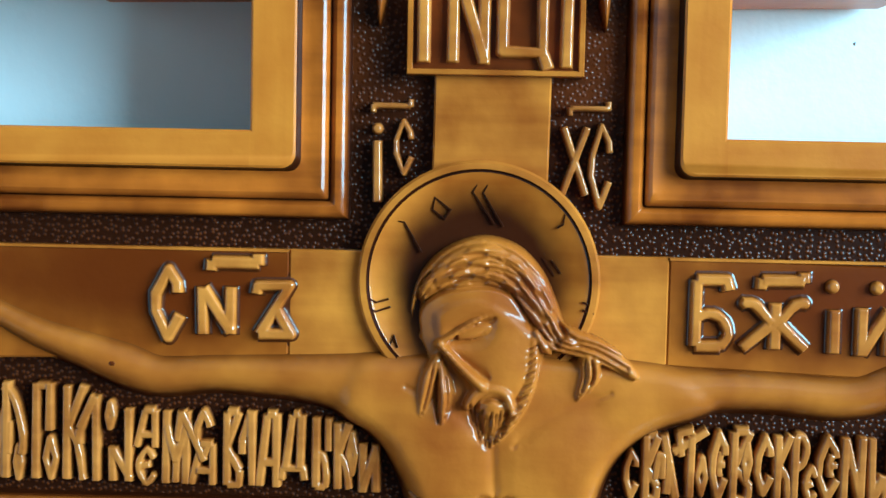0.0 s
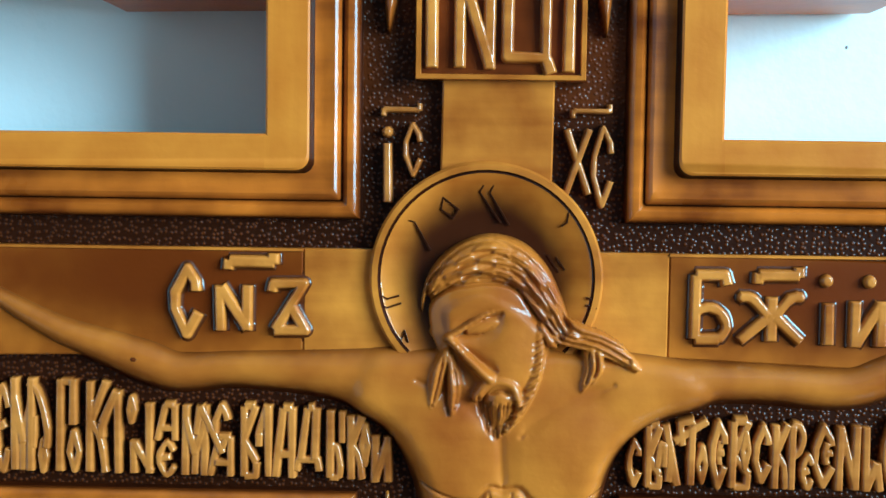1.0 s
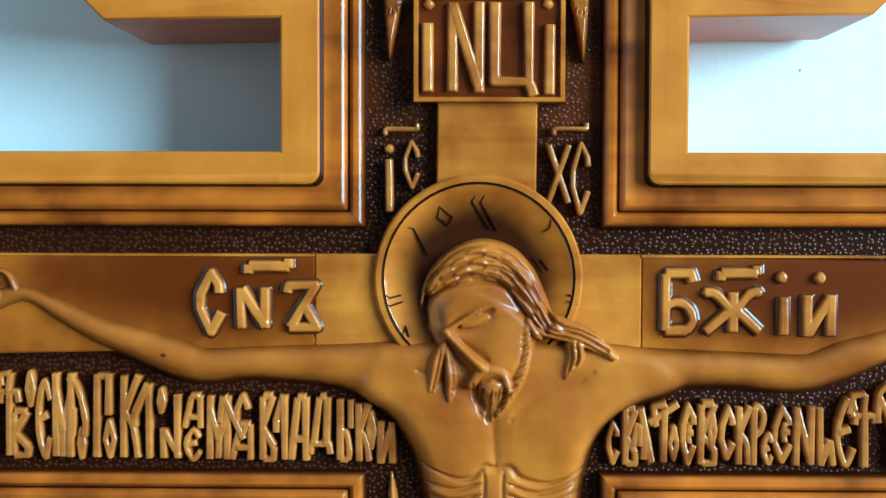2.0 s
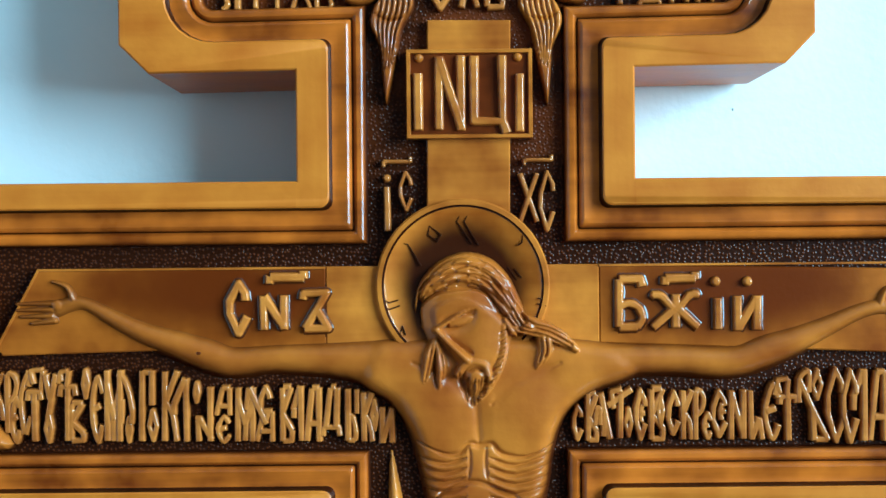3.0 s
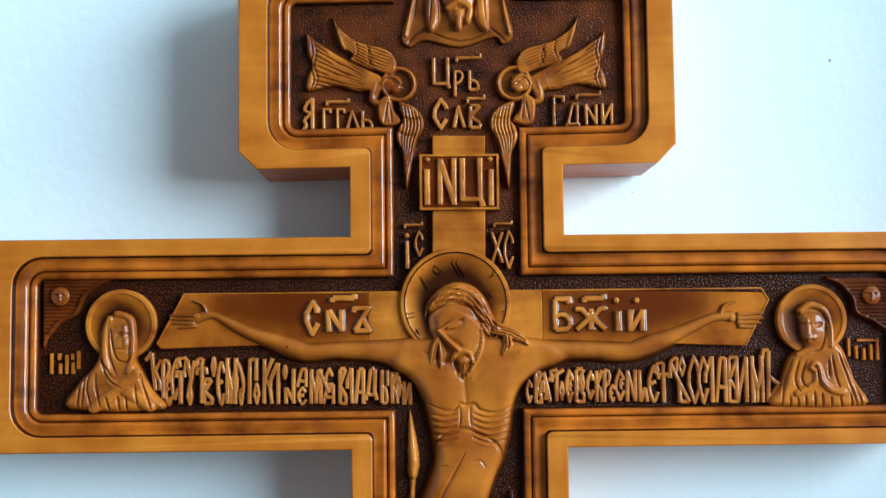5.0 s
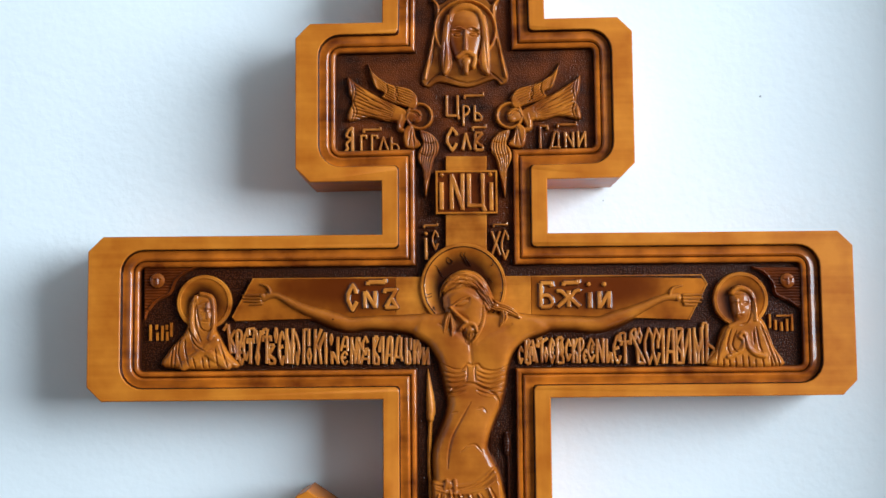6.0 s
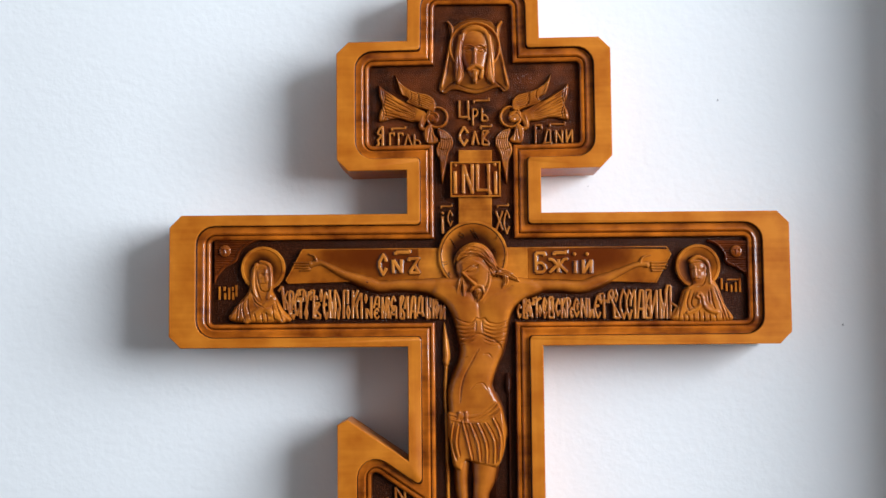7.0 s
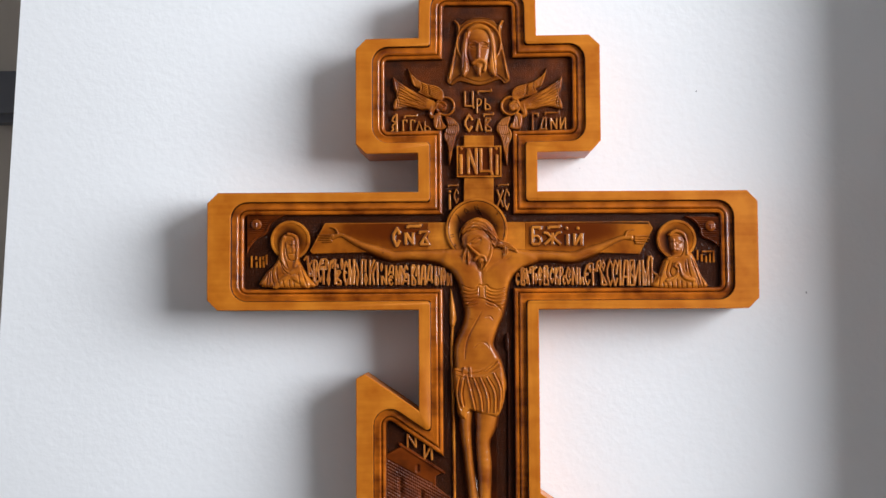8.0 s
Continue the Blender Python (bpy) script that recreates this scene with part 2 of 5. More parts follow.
# Board edges in plan (x, z)
PL, PR = -0.0700, 0.0605            # upright
ML, MR, MB, MT = -0.300, 0.300, 1.537, 1.6655     # long cross board
UL, UR, UB, UT = -0.138, 0.1302, 1.7083, 1.8365   # short upper board
TOP, FOOT = 1.8995, 1.060
SLOPE = 0.680                       # slanted foot board falls to the right
SZ = 1.4280                         # its upper edge where it meets the upright
SH = 0.150


def outline():
    zr = SZ - SLOPE * (PR - PL)
    return [
        (PL, FOOT), (PR, FOOT), (PR, zr - SH), (UR, zr - SH - SLOPE * (UR - PR)), (UR, zr - SLOPE * (UR - PR)), (PR, zr),
        (PR, MB), (MR, MB), (MR, MT), (PR, MT), (PR, UB), (UR, UB + 0.0012), (UR, UT + 0.002), (PR, UT + 0.001), (PR - 0.001, TOP), (PL + 0.002, TOP),
        (PL + 0.001, UT - 0.001), (UL, UT - 0.002), (UL, UB - 0.0012), (PL, UB), (PL, MT), (ML, MT), (ML, MB), (PL, MB),
        (PL, SZ), (UL, SZ + SLOPE * (PL - UL)), (UL, SZ + SLOPE * (PL - UL) - SH), (PL, SZ - SH),
    ]


BODY = outline()
# flat border, edge by edge, from the foot round to the left
BORDER = [0.012, 0.012, 0.012, 0.018, 0.012, 0.012, 0.0088, 0.0255, 0.0097, 0.012, 0.0110, 0.0158, 0.0085, 0.012, 0.012, 0.012,
          0.0085, 0.0172, 0.0110, 0.012, 0.0097, 0.0250, 0.0088, 0.012, 0.012, 0.018, 0.012, 0.012]


def chamfer(poly, cut):
    """Outer corners cut off."""
    out = []
    n = len(poly)
    for i in range(n):
        p = Vector(poly[i])
        a, b = (Vector(poly[i - 1]) - p).normalized(), (Vector(poly[(i + 1) % n]) - p).normalized()
        if (-a.x) * b.y - (-a.y) * b.x > 0:
            out += [tuple(p + a * cut), tuple(p + b * cut)]
        else:
            out.append(tuple(p))
    return out


def build_body():
    edge = chamfer(BODY, 0.0115)
    rim = offset(BODY, BORDER)
    # moulding: way in from the rim, depth, corner radius outside, inside, material above it
    steps = [(0.0, 0.0, 0.0185, 0.0045, 0), (0.0006, 0.0006, 0.018, 0.004, 0), (0.0010, 0.0040, 0.0177, 0.004, 2), (0.0015, 0.0050, 0.017, 0.0036, 2),
             (0.0026, 0.0053, 0.016, 0.003, 1), (0.0044, 0.0051, 0.0144, 0.0024, 1), (0.0064, 0.0048, 0.0124, 0.0018, 1), (0.0073, 0.0046, 0.0115, 0.0014, 1), (0.0081, 0.0050, 0.0106, 0.001, 1), (0.0087, 0.0058, 0.0100, 0.0009, 1),
             (0.0091, 0.0067, 0.0095, 0.0008, 1), (0.0095, 0.0072, 0.009, 0.0006, 2), (0.0100, 0.0064, 0.0082, 0.0005, 1), (0.0110, 0.0056, 0.007, 0.0004, 1), (0.0124, 0.0056, 0.0056, 0.0003, 1),
             (0.0134, 0.0060, 0.0048, 0.0003, 1), (0.0141, 0.0069, 0.0041, 0.0003, 1), (0.0146, 0.0083, 0.0037, 0.0002, 1), (0.0149, BED, 0.0034, 0.0001, 2)]
    verts, faces, slots = [], [], []

    def ring(pts, y):
        start = len(verts)
        verts.extend((x, y, z) for x, z in pts)
        return list(range(start, start + len(pts)))

    def skin(a, b, slot):
        n = len(a)
        for i in range(n):
            j = (i + 1) % n
            faces.append((a[i], a[j], b[j], b[i]))
            slots.append(slot)
    k = 0.0007
    inset = offset(edge, [k] * len(edge))
    back, side, front = ring(edge, THICK), ring(edge, k), ring(inset, 0)
    skin(side, front, 0), skin(back, side, 0)
    faces.append(tuple(back)), slots.append(0)
    rings = []
    for u, y, r1, r2, slot in steps:
        rings.append((ring(fillet(offset(rim, [u] * len(rim)), r1, r2), y), slot))
    loops = [[Vector((*inset[i], 0)) for i in range(len(inset))], [Vector((verts[i][0], verts[i][2], 0)) for i in rings[0][0]]]
    ids = front + rings[0][0]
    from_geo = tessellate(loops)
    for tri in from_geo:
        faces.append(tuple(ids[i] for i in tri)), slots.append(0)
    for (a, _), (b, slot) in zip(rings, rings[1:]):
        skin(a, b, slot)
    last = rings[-1][0]
    for tri in tessellate([[Vector((verts[i][0], verts[i][2], 0)) for i in last]]):
        faces.append(tuple(last[i] for i in tri)), slots.append(3)
    for name, own in (("board", (0,)), ("moulding", (1, 2)), ("carved_ground", (3,))):
        me = mesh_of(name, verts, [f for f, s in zip(faces, slots) if s in own], [HONEY, MOULD, STAIN, GROUND], [s for s in slots if s in own], True)
        bm = bmesh.new()
        bm.from_mesh(me)
        bmesh.ops.delete(bm, geom=[v for v in bm.verts if not v.link_faces], context="VERTS")
        bmesh.ops.recalc_face_normals(bm, faces=bm.faces[:])
        if name != "board":
            for face in bm.faces:
                if face.normal.y > 0.001:
                    face.normal_flip()
        bm.to_mesh(me)
        bm.free()
        me.set_sharp_from_angle(angle=radians(32))
        put(name, me, cross, "" if name == "board" else "stippled dark brown ground" if name == "carved_ground" else "stepped and rounded frame moulding")


from mathutils.geometry import tessellate_polygon as tessellate

cross = put("wall_cross", None, label="carved eight-pointed cross of lacquered honey wood on the white wall", category="cross")
build_body()

# ---------------------------------------------------------------- carving
# All carving is drawn in millimetres: x from the middle, z from 1.6 m; depth is height above the carved ground.
def eased(pts, closed, n=4):
    """More points along a smooth line through those given."""
    m = len(pts)
    if m < 3:
        return list(pts)
    P = [np.array(p, float) for p in pts]
    out = []
    for i in range(m if closed else m - 1):
        a, b, c, d = (P[(i + k) % m] if closed else P[min(max(i + k, 0), m - 1)] for k in (-1, 0, 1, 2))
        for j in range(n):
            u = j / n
            out.append(tuple(0.5 * (2 * b + (c - a) * u + (2 * a - 5 * b + 4 * c - d) * u * u + (3 * b - a - 3 * c + d) * u ** 3)))
    return out if closed else out + [tuple(P[-1])]


class Carving:
    """A relief cut from the ground up: round limbs, pillowed plates, ridges and cuts on a fine grid."""

    def __init__(self, x0, x1, z0, z1, step):
        self.x, self.z = np.arange(x0, x1 + step, step), np.arange(z0, z1 + step, step)
        self.h = np.full((len(self.z), len(self.x)), -2.0)

    def area(self, pts, pad):
        xs, zs = [p[0] for p in pts], [p[1] for p in pts]
        i0, i1 = np.searchsorted(self.x, (min(xs) - pad, max(xs) + pad))
        j0, j1 = np.searchsorted(self.z, (min(zs) - pad, max(zs) + pad))
        return slice(j0, j1), slice(i0, i1), *np.meshgrid(self.x[i0:i1], self.z[j0:j1])

    def join(self, s, val, soft):
        a = self.h[s]
        if soft:
            m = np.clip(0.5 + 0.5 * (val - a) / soft, 0, 1)
            self.h[s] = a + (val - a) * m + soft * m * (1 - m) * (a > -0.5) * (val > -0.5)
        else:
            self.h[s] = np.maximum(a, val)

    def limb(self, pts, tall, base=0.0, soft=0.8):
        """A chain of (x, z, radius); tall: one height over base, or one a point."""
        talls = tall if isinstance(tall, (list, tuple)) else [tall] * len(pts)
        line = eased([(*p, h) for p, h in zip(pts, talls)], False)
        pts, talls = [q[:3] for q in line], [q[3] for q in line]
        for (a, b, ta, tb) in zip(pts, pts[1:], talls, talls[1:]):
            r = max(a[2], b[2])
            js, is_, X, Z = self.area((a, b), r + 2)
            dx, dz = b[0] - a[0], b[1] - a[1]
            t = np.clip(((X - a[0]) * dx + (Z - a[1]) * dz) / (dx * dx + dz * dz + 1e-9), 0, 1)
            d = np.hypot(X - a[0] - t * dx, Z - a[1] - t * dz)
            rr, hh = a[2] + (b[2] - a[2]) * t, ta + (tb - ta) * t
            val = np.where(d < rr, base + hh * np.sqrt(np.clip(1 - (d / rr) ** 2, 0, 1)), -(d - rr) * 2)
            self.join((js, is_), np.maximum(val, -2), soft)
        return self

    def blob(self, c, rx, rz, tall, base=0.0, turn=0.0, soft=0.8):
        js, is_, X, Z = self.area([c], max(rx, rz) + 2)
        co, si = math.cos(radians(turn)), math.sin(radians(turn))
        u, v = ((X - c[0]) * co + (Z - c[1]) * si) / rx, (-(X - c[0]) * si + (Z - c[1]) * co) / rz
        d = np.hypot(u, v)
        val = np.where(d < 1, base + tall * np.sqrt(np.clip(1 - d * d, 0, 1)), -(d - 1) * min(rx, rz) * 2)
        self.join((js, is_), np.maximum(val, -2), soft)
        return self

    def plate(self, pts, tall, edge, soft=0.8, ease=True):
        """A plate with a pillowed edge that many millimetres wide; ease: a rounded outline."""
        pts = eased(pts, True) if ease else list(pts)
        js, is_, X, Z = self.area(pts, 3)
        inside, d = np.zeros(X.shape, bool), np.full(X.shape, 1e9)
        for a, b in zip(pts, pts[1:] + pts[:1]):
            dx, dz = b[0] - a[0], b[1] - a[1]
            t = np.clip(((X - a[0]) * dx + (Z - a[1]) * dz) / (dx * dx + dz * dz + 1e-9), 0, 1)
            d = np.minimum(d, np.hypot(X - a[0] - t * dx, Z - a[1] - t * dz))
            if a[1] != b[1]:
                inside ^= ((a[1] > Z) != (b[1] > Z)) & (X < dx * (Z - a[1]) / dz + a[0])
        k = np.clip(d / edge, 0, 1)
        val = np.where(inside, tall * np.sqrt(1 - (1 - k) ** 2), -d * 2)
        self.join((js, is_), np.maximum(val, -2), soft)
        return self

    def stroke(self, pts, radii, tall, foot=0.0):
        """A letter's stroke: nearly flat on top, rounded over its edges, cut off square at the ends; foot: width of the hollow curve into the board."""
        n = len(pts) - 1
        closed = math.dist(pts[0], pts[-1]) < radii[0]
        for i, (a, b) in enumerate(zip(pts, pts[1:])):
            ra, rb = radii[i] * (1.12 if i == 0 else 1), radii[i + 1] * (1.12 if i == n - 1 else 1)
            js, is_, X, Z = self.area((a, b), max(ra, rb) + 2)
            dx, dz = b[0] - a[0], b[1] - a[1]
            long = math.hypot(dx, dz) + 1e-9
            along = ((X - a[0]) * dx + (Z - a[1]) * dz) / long
            t = np.clip(along / long, 0, 1)
            d, r = np.hypot(X - a[0] - t * dx, Z - a[1] - t * dz), ra + (rb - ra) * t
            if not closed and i == 0:
                d = np.maximum(d, r - 3.2 * along)
            if not closed and i == n - 1:
                d = np.maximum(d, r - 3.2 * (long - along))
            u = d / r
            val = np.where(u < 1, tall * (1 - np.clip(u, 0, 1) ** 6) ** 0.6, -(d - r) * 3)
            if foot:
                val = np.where(u < 1, np.maximum(val, 0.7), 0.7 - 0.62 * np.sqrt(np.clip((d - r) / foot, 0, 9)))
            self.join((js, is_), np.maximum(val, -2), 0)
        return self

    def swell(self, c, rx, rz, amount, turn=0.0):
        """A soft rise or hollow in what is there."""
        js, is_, X, Z = self.area([c], max(rx, rz))
        co, si = math.cos(radians(turn)), math.sin(radians(turn))
        u, v = ((X - c[0]) * co + (Z - c[1]) * si) / rx, (-(X - c[0]) * si + (Z - c[1]) * co) / rz
        self.h[js, is_] += amount * np.clip(1 - u * u - v * v, 0, 1) ** 2 * (self.h[js, is_] > 0.5)
        return self

    def cut(self, pts, width, amount, taper=True):
        """A groove (amount below 0) or a ridge along a line; only where there is relief."""
        pts = eased(pts, False, 3)
        js, is_, X, Z = self.area(pts, 3 * width)
        f = np.zeros(X.shape)
        n = len(pts) - 1
        for i, (a, b) in enumerate(zip(pts, pts[1:])):
            dx, dz = b[0] - a[0], b[1] - a[1]
            t = np.clip(((X - a[0]) * dx + (Z - a[1]) * dz) / (dx * dx + dz * dz + 1e-9), 0, 1)
            d = np.hypot(X - a[0] - t * dx, Z - a[1] - t * dz)
            along = (i + t) / n
            w = width * (np.clip(np.minimum(along, 1 - along) * 5, 0.35, 1) if taper else 1)
            f = np.maximum(f, np.exp(-(d / w) ** 2))
        h = self.h[js, is_]
        self.h[js, is_] = h + amount * f * np.clip(h / 1.0, 0, 1)
        return self

    def smooth(self, times):
        """Rasped smooth."""
        for _ in range(times):
            p = np.pad(self.h, 1, mode="edge")
            self.h = (p[1:-1, 1:-1] * 2 + p[:-2, 1:-1] + p[2:, 1:-1] + p[1:-1, :-2] + p[1:-1, 2:]) / 6
        return self

    def mesh(self, name, mats, ground=BED * 1000, grain=0.03):
        rng = np.random.default_rng(3)
        h = self.h + grain * (rng.random(self.h.shape) - 0.5) * (self.h > 0)
        live = self.h > -0.3
        cell = live[:-1, :-1] | live[1:, :-1] | live[:-1, 1:] | live[1:, 1:]
        used = np.zeros(h.shape, bool)
        for a in (slice(None, -1), slice(1, None)):
            for b in (slice(None, -1), slice(1, None)):
                used[a, b] |= cell
        ids = np.cumsum(used.ravel()).reshape(h.shape) - 1
        X, Z = np.meshgrid(self.x, self.z)
        verts = np.stack([X[used] / 1000, (ground - h[used]) / 1000, 1.6 + Z[used] / 1000], 1)
        j, i = np.nonzero(cell)
        faces = np.stack([ids[j, i], ids[j, i + 1], ids[j + 1, i + 1], ids[j + 1, i]], 1)
        me = bpy.data.meshes.new(name)
        me.vertices.add(len(verts)), me.loops.add(faces.size), me.polygons.add(len(faces))
        me.vertices.foreach_set("co", verts.ravel())
        me.loops.foreach_set("vertex_index", faces.ravel())
        me.polygons.foreach_set("loop_start", np.arange(0, faces.size, 4))
        me.polygons.foreach_set("use_smooth", np.ones(len(faces), bool))
        for m in mats:
            me.materials.append(m)
        me.update(calc_edges=True)
        return me


def plank(name, pts, low, high, mat, parent, label="", bevel=0.5):
    """A flat board with cut edges: plan in mm, from low to high above the ground."""
    n = len(pts)
    if sum(a[0] * b[1] - a[1] * b[0] for a, b in zip(pts, pts[1:] + pts[:1])) < 0:
        pts = pts[::-1]
    top = offset(pts, [bevel] * n)
    g = BED * 1000
    verts = [(x / 1000, (g - y) / 1000, 1.6 + z / 1000) for ring, y in ((pts, low), (pts, high - bevel), (top, high)) for x, z in ring]
    faces = [(i + k * n, (i + 1) % n + k * n, (i + 1) % n + k * n + n, i + k * n + n) for k in (0, 1) for i in range(n)]
    tris = tessellate([[Vector((x, z, 0)) for x, z in top]])
    faces += [tuple(2 * n + i for i in t) for t in tris] + [tuple(reversed(range(n)))]
    me = mesh_of(name, verts, faces, [mat])
    bm = bmesh.new()
    bm.from_mesh(me)
    bmesh.ops.recalc_face_normals(bm, faces=bm.faces[:])
    bm.to_mesh(me), bm.free()
    return put(name, me, parent, label)


# ---------------------------------------------------------------- letters, stroke by stroke, in a unit box
# a stroke that begins with @ is bent smoothly through its points
STROKES = {
    "С": ".94,.66 .90,.80 .55,1 .14,.64 .12,.38 .55,0 .98,.32", "Н": ".1,0 .1,1|.1,.98 .9,.04|.9,0 .9,1", "Ъ": ".0,.84 .06,1 .4,1|.4,1 .3,0|.3,.5 .98,.34|.98,.34 .3,.03",
    "З": ".0,.82 .06,1 .98,1 .1,.02|.06,.02 1,.02 .6,.5", "Б": ".98,.84 .95,1 .14,1|.14,1 .14,0|.14,.02 .8,.02|@.8,.02 .98,.2 .84,.42 .5,.5 .2,.46", "Ж": ".5,0 .5,1|@.0,1 .2,.97 .44,.55|.44,.55 .0,0|@1,1 .8,.97 .56,.55|.56,.55 1,0",
    "І": ".5,0 .5,1", "И": ".1,1 .1,0|.1,.06 .9,.94|.9,1 .9,0", "Х": ".05,1 .95,0|.95,1 .05,0", "А": ".0,0 .5,1|.4,.98 .95,.98|.92,1 .92,0|.26,.34 .9,.34",
    "Г": ".15,0 .15,1 .95,1 .95,.8", "Л": ".0,0 .46,1|.4,1 1,0", "Ь": ".15,1 .15,.02|.15,.03 .85,.03|@.85,.03 .95,.2 .7,.44 .2,.5", "Д": ".0,-.1 .06,.1 .94,.1 1,-.1|.18,.1 .5,1|.46,1 .84,1|.84,1 .84,.1",
    "Ц": ".08,1 .08,.06 .92,.06 .92,1|.92,.06 1.05,-.12", "Р": ".15,0 .15,1|@.15,1 .7,.96 .9,.8 .66,.6 .15,.5", "В": ".1,1 .1,0|.1,1 .9,1|.9,1 .14,.54|.14,.5 .95,.2|.95,.22 .88,.02 .1,.02",
    "К": ".15,0 .15,1|.95,1 .2,.56|@.2,.56 .7,.36 .9,0", "Е": "@.94,.74 .6,1 .22,.74 .12,.5 .22,.24 .6,0 .98,.26|.14,.5 .76,.56", "Т": ".5,0 .5,1|.0,.82 .06,1 .94,1 1,.84",
    "У": ".05,1 .5,.42|.98,1 .26,.0", "О": ".5,1 .12,.5 .5,0 .88,.5 .5,1", "М": ".06,0 .06,1|.06,.8 .5,.3|.5,.3 .94,.8|.94,1 .94,0|.5,.34 .5,0",
    "Ы": ".1,1 .1,.02 .52,.02 .56,.34 .1,.46|.92,1 .92,0", "~": ".06,.0 .06,.62|.06,.5 .94,.5|.94,.4 .94,1",
    # forms that are knotted into their neighbours
    "k1": "-.7,.78 .0,1|.0,1 .6,.0|1.2,.8 .45,.5|.45,.5 1.1,.25 1.2,.0", "c1": "@.75,1 .1,.72 .0,.45 .3,0|.3,0 .95,.3", "t1": ".0,.3 .2,.95 .95,1|.95,1 .8,.1|.2,.95 .4,.4",
    "у1": "@.0,1 .55,.8 .95,.3 .9,.0|.3,.5 .25,.0", "п1": ".15,0 .15,1|.15,.96 .85,.96|.85,1 .8,.5", "л1": ".85,0 .85,1|.8,1 .1,.6|.1,.62 .08,.42", "л2": ".1,1 .9,0|.45,.6 .3,.05",
    "н1": ".1,0 .1,.48|.1,.46 .9,.04|.85,0 .85,1", "я1": ".0,.36 .15,1|.15,1 .98,.0|.05,.4 .45,.5", "т2": ".0,.66 .98,1|.25,.6 .15,.95 .6,1|.55,.9 .5,0",
    "е1": ".3,1 .0,.5 .3,.0|.0,.5 .9,.5", "и1": ".1,0 .1,1|.1,.02 .75,.45|.75,.45 .95,0", "в1": "@.1,.55 .1,.9 .4,1 .4,.7|.1,.9 .55,.42|.5,.46 .55,0|.5,.46 .98,.0|.55,.02 .98,.02",
    "а1": ".6,0 .6,1|.6,.96 .2,.8|@.2,.8 .1,.6 .5,.5|@.5,.48 .1,.3 .2,.1 -.05,.0",
}


def ribbon(pts, width, low, high, verts, faces):
    """A raised stroke with sloped sides along a line of (x, z)."""
    closed = pts[0] == pts[-1]
    n = len(pts)
    left = []
    for i in range(n):
        a = pts[i - 1] if i else (pts[-2] if closed else None)
        b = pts[i + 1] if i < n - 1 else (pts[1] if closed else None)
        d0 = unit(a, pts[i]) if a else unit(pts[i], b)
        d1 = unit(pts[i], b) if b else d0
        nx, nz = -(d0[1] + d1[1]), d0[0] + d1[0]
        m = math.hypot(nx, nz) or 1
        nx, nz = nx / m, nz / m
        k = 1 / max(0.5, nx * -d0[1] + nz * d0[0])
        left.append((nx * k, nz * k))
    g, s = BED * 1000, len(verts)
    rng = random.Random(round(pts[0][0] * 70 + pts[-1][1] * 13))
    ends = (0, n - 1)
    for i, ((x, z), (nx, nz)) in enumerate(zip(pts, left)):
        # cut by a knife: never quite even, a little wider at the ends
        w = width * (1 if closed else rng.uniform(0.9, 1.1) * (1.14 if i in ends else 1.0))
        for f, y in ((1.0, low), (0.90, high - 0.45), (0.66, high), (-0.66, high), (-0.90, high - 0.45), (-1.0, low)):
            verts.append(((x + nx * w * f) / 1000, (g - y) / 1000, 1.6 + (z + nz * w * f) / 1000))
    for i in range(n - 1):
        for k in range(5):
            faces.append((s + 6 * i + k, s + 6 * i + k + 1, s + 6 * i + 7 + k, s + 6 * i + 6 + k))
    if not closed:
        faces.append(tuple(s + k for k in range(6)))
        faces.append(tuple(s + 6 * (n - 1) + 5 - k for k in range(6)))


def letter(ch, x0, x1, z0, z1, w, low, high, mat, parent, name="letter", foot=0.0):
    """One carved letter in the box x0..x1, z0..z1 (mm), standing from low to high."""
    c = Carving(x0 - 8, x1 + 6, z0 - 5, z1 + 4, 0.32)
    if ch == ".":
        mx, mz, r = (x0 + x1) / 2, (z0 + z1) / 2, min(x1 - x0, z1 - z0) * 0.4
        c.plate([(mx + r * math.cos(a), mz + r * math.sin(a)) for a in np.linspace(0, 6.283, 13)[:-1]], high - low, r * 0.6)
        return put("dot", c.mesh("dot", [mat], ground=BED * 1000 - low), parent)
    rng = random.Random(round(x0 * 70 + z1 * 13))
    u0, u1 = x0 + w, x1 - w
    for line in STROKES[ch].split("|"):
        pts = [tuple(float(v) for v in p.split(",")) for p in line.strip("@").split()]
        # cut by hand: no stroke quite straight
        pts = [(u0 + (u1 - u0) * u + rng.uniform(-0.16, 0.16) * w, z0 + (z1 - z0) * v + rng.uniform(-0.12, 0.12) * w) for u, v in pts]
        if line[0] == "@":
            pts = eased(pts, False, 4)
        c.stroke(pts, [w * rng.uniform(0.9, 1.08) for _ in pts], (high - low) * rng.uniform(0.93, 1.05), foot)
    return put(name, c.mesh(name, [mat], ground=BED * 1000 - low), parent)


# ---- the relief planks of the cross that is carved on the cross
beam_pts = [(-172.1, 32.5), (-59.7, 32.6), (28.7, 31.3), (46.9, 31.1)] + [(182.1, 29.4), (186.5, 24.8), (171.4, -3.3)] + [(28.3, -3.3), (-185.9, -1.2), (-188.5, 1.8)]
upright = plank("upright_plank", [(-19.3, 128.3), (13.3, 128.0), (12.3, 42.8), (-20.1, 43.1)], 0, 4.6, AMBER, cross)
plank("foot_plank", [(-17.9, -33.4), (15.3, -33.6), (13.1, -313.2), (-19.7, -313.0)], 0, 3.0, STAIN, cross)
lx, rx = [(-59.7, 32.6), (46.9, 31.1)]
bt, bb = beam_pts[0][1], beam_pts[-1][1]
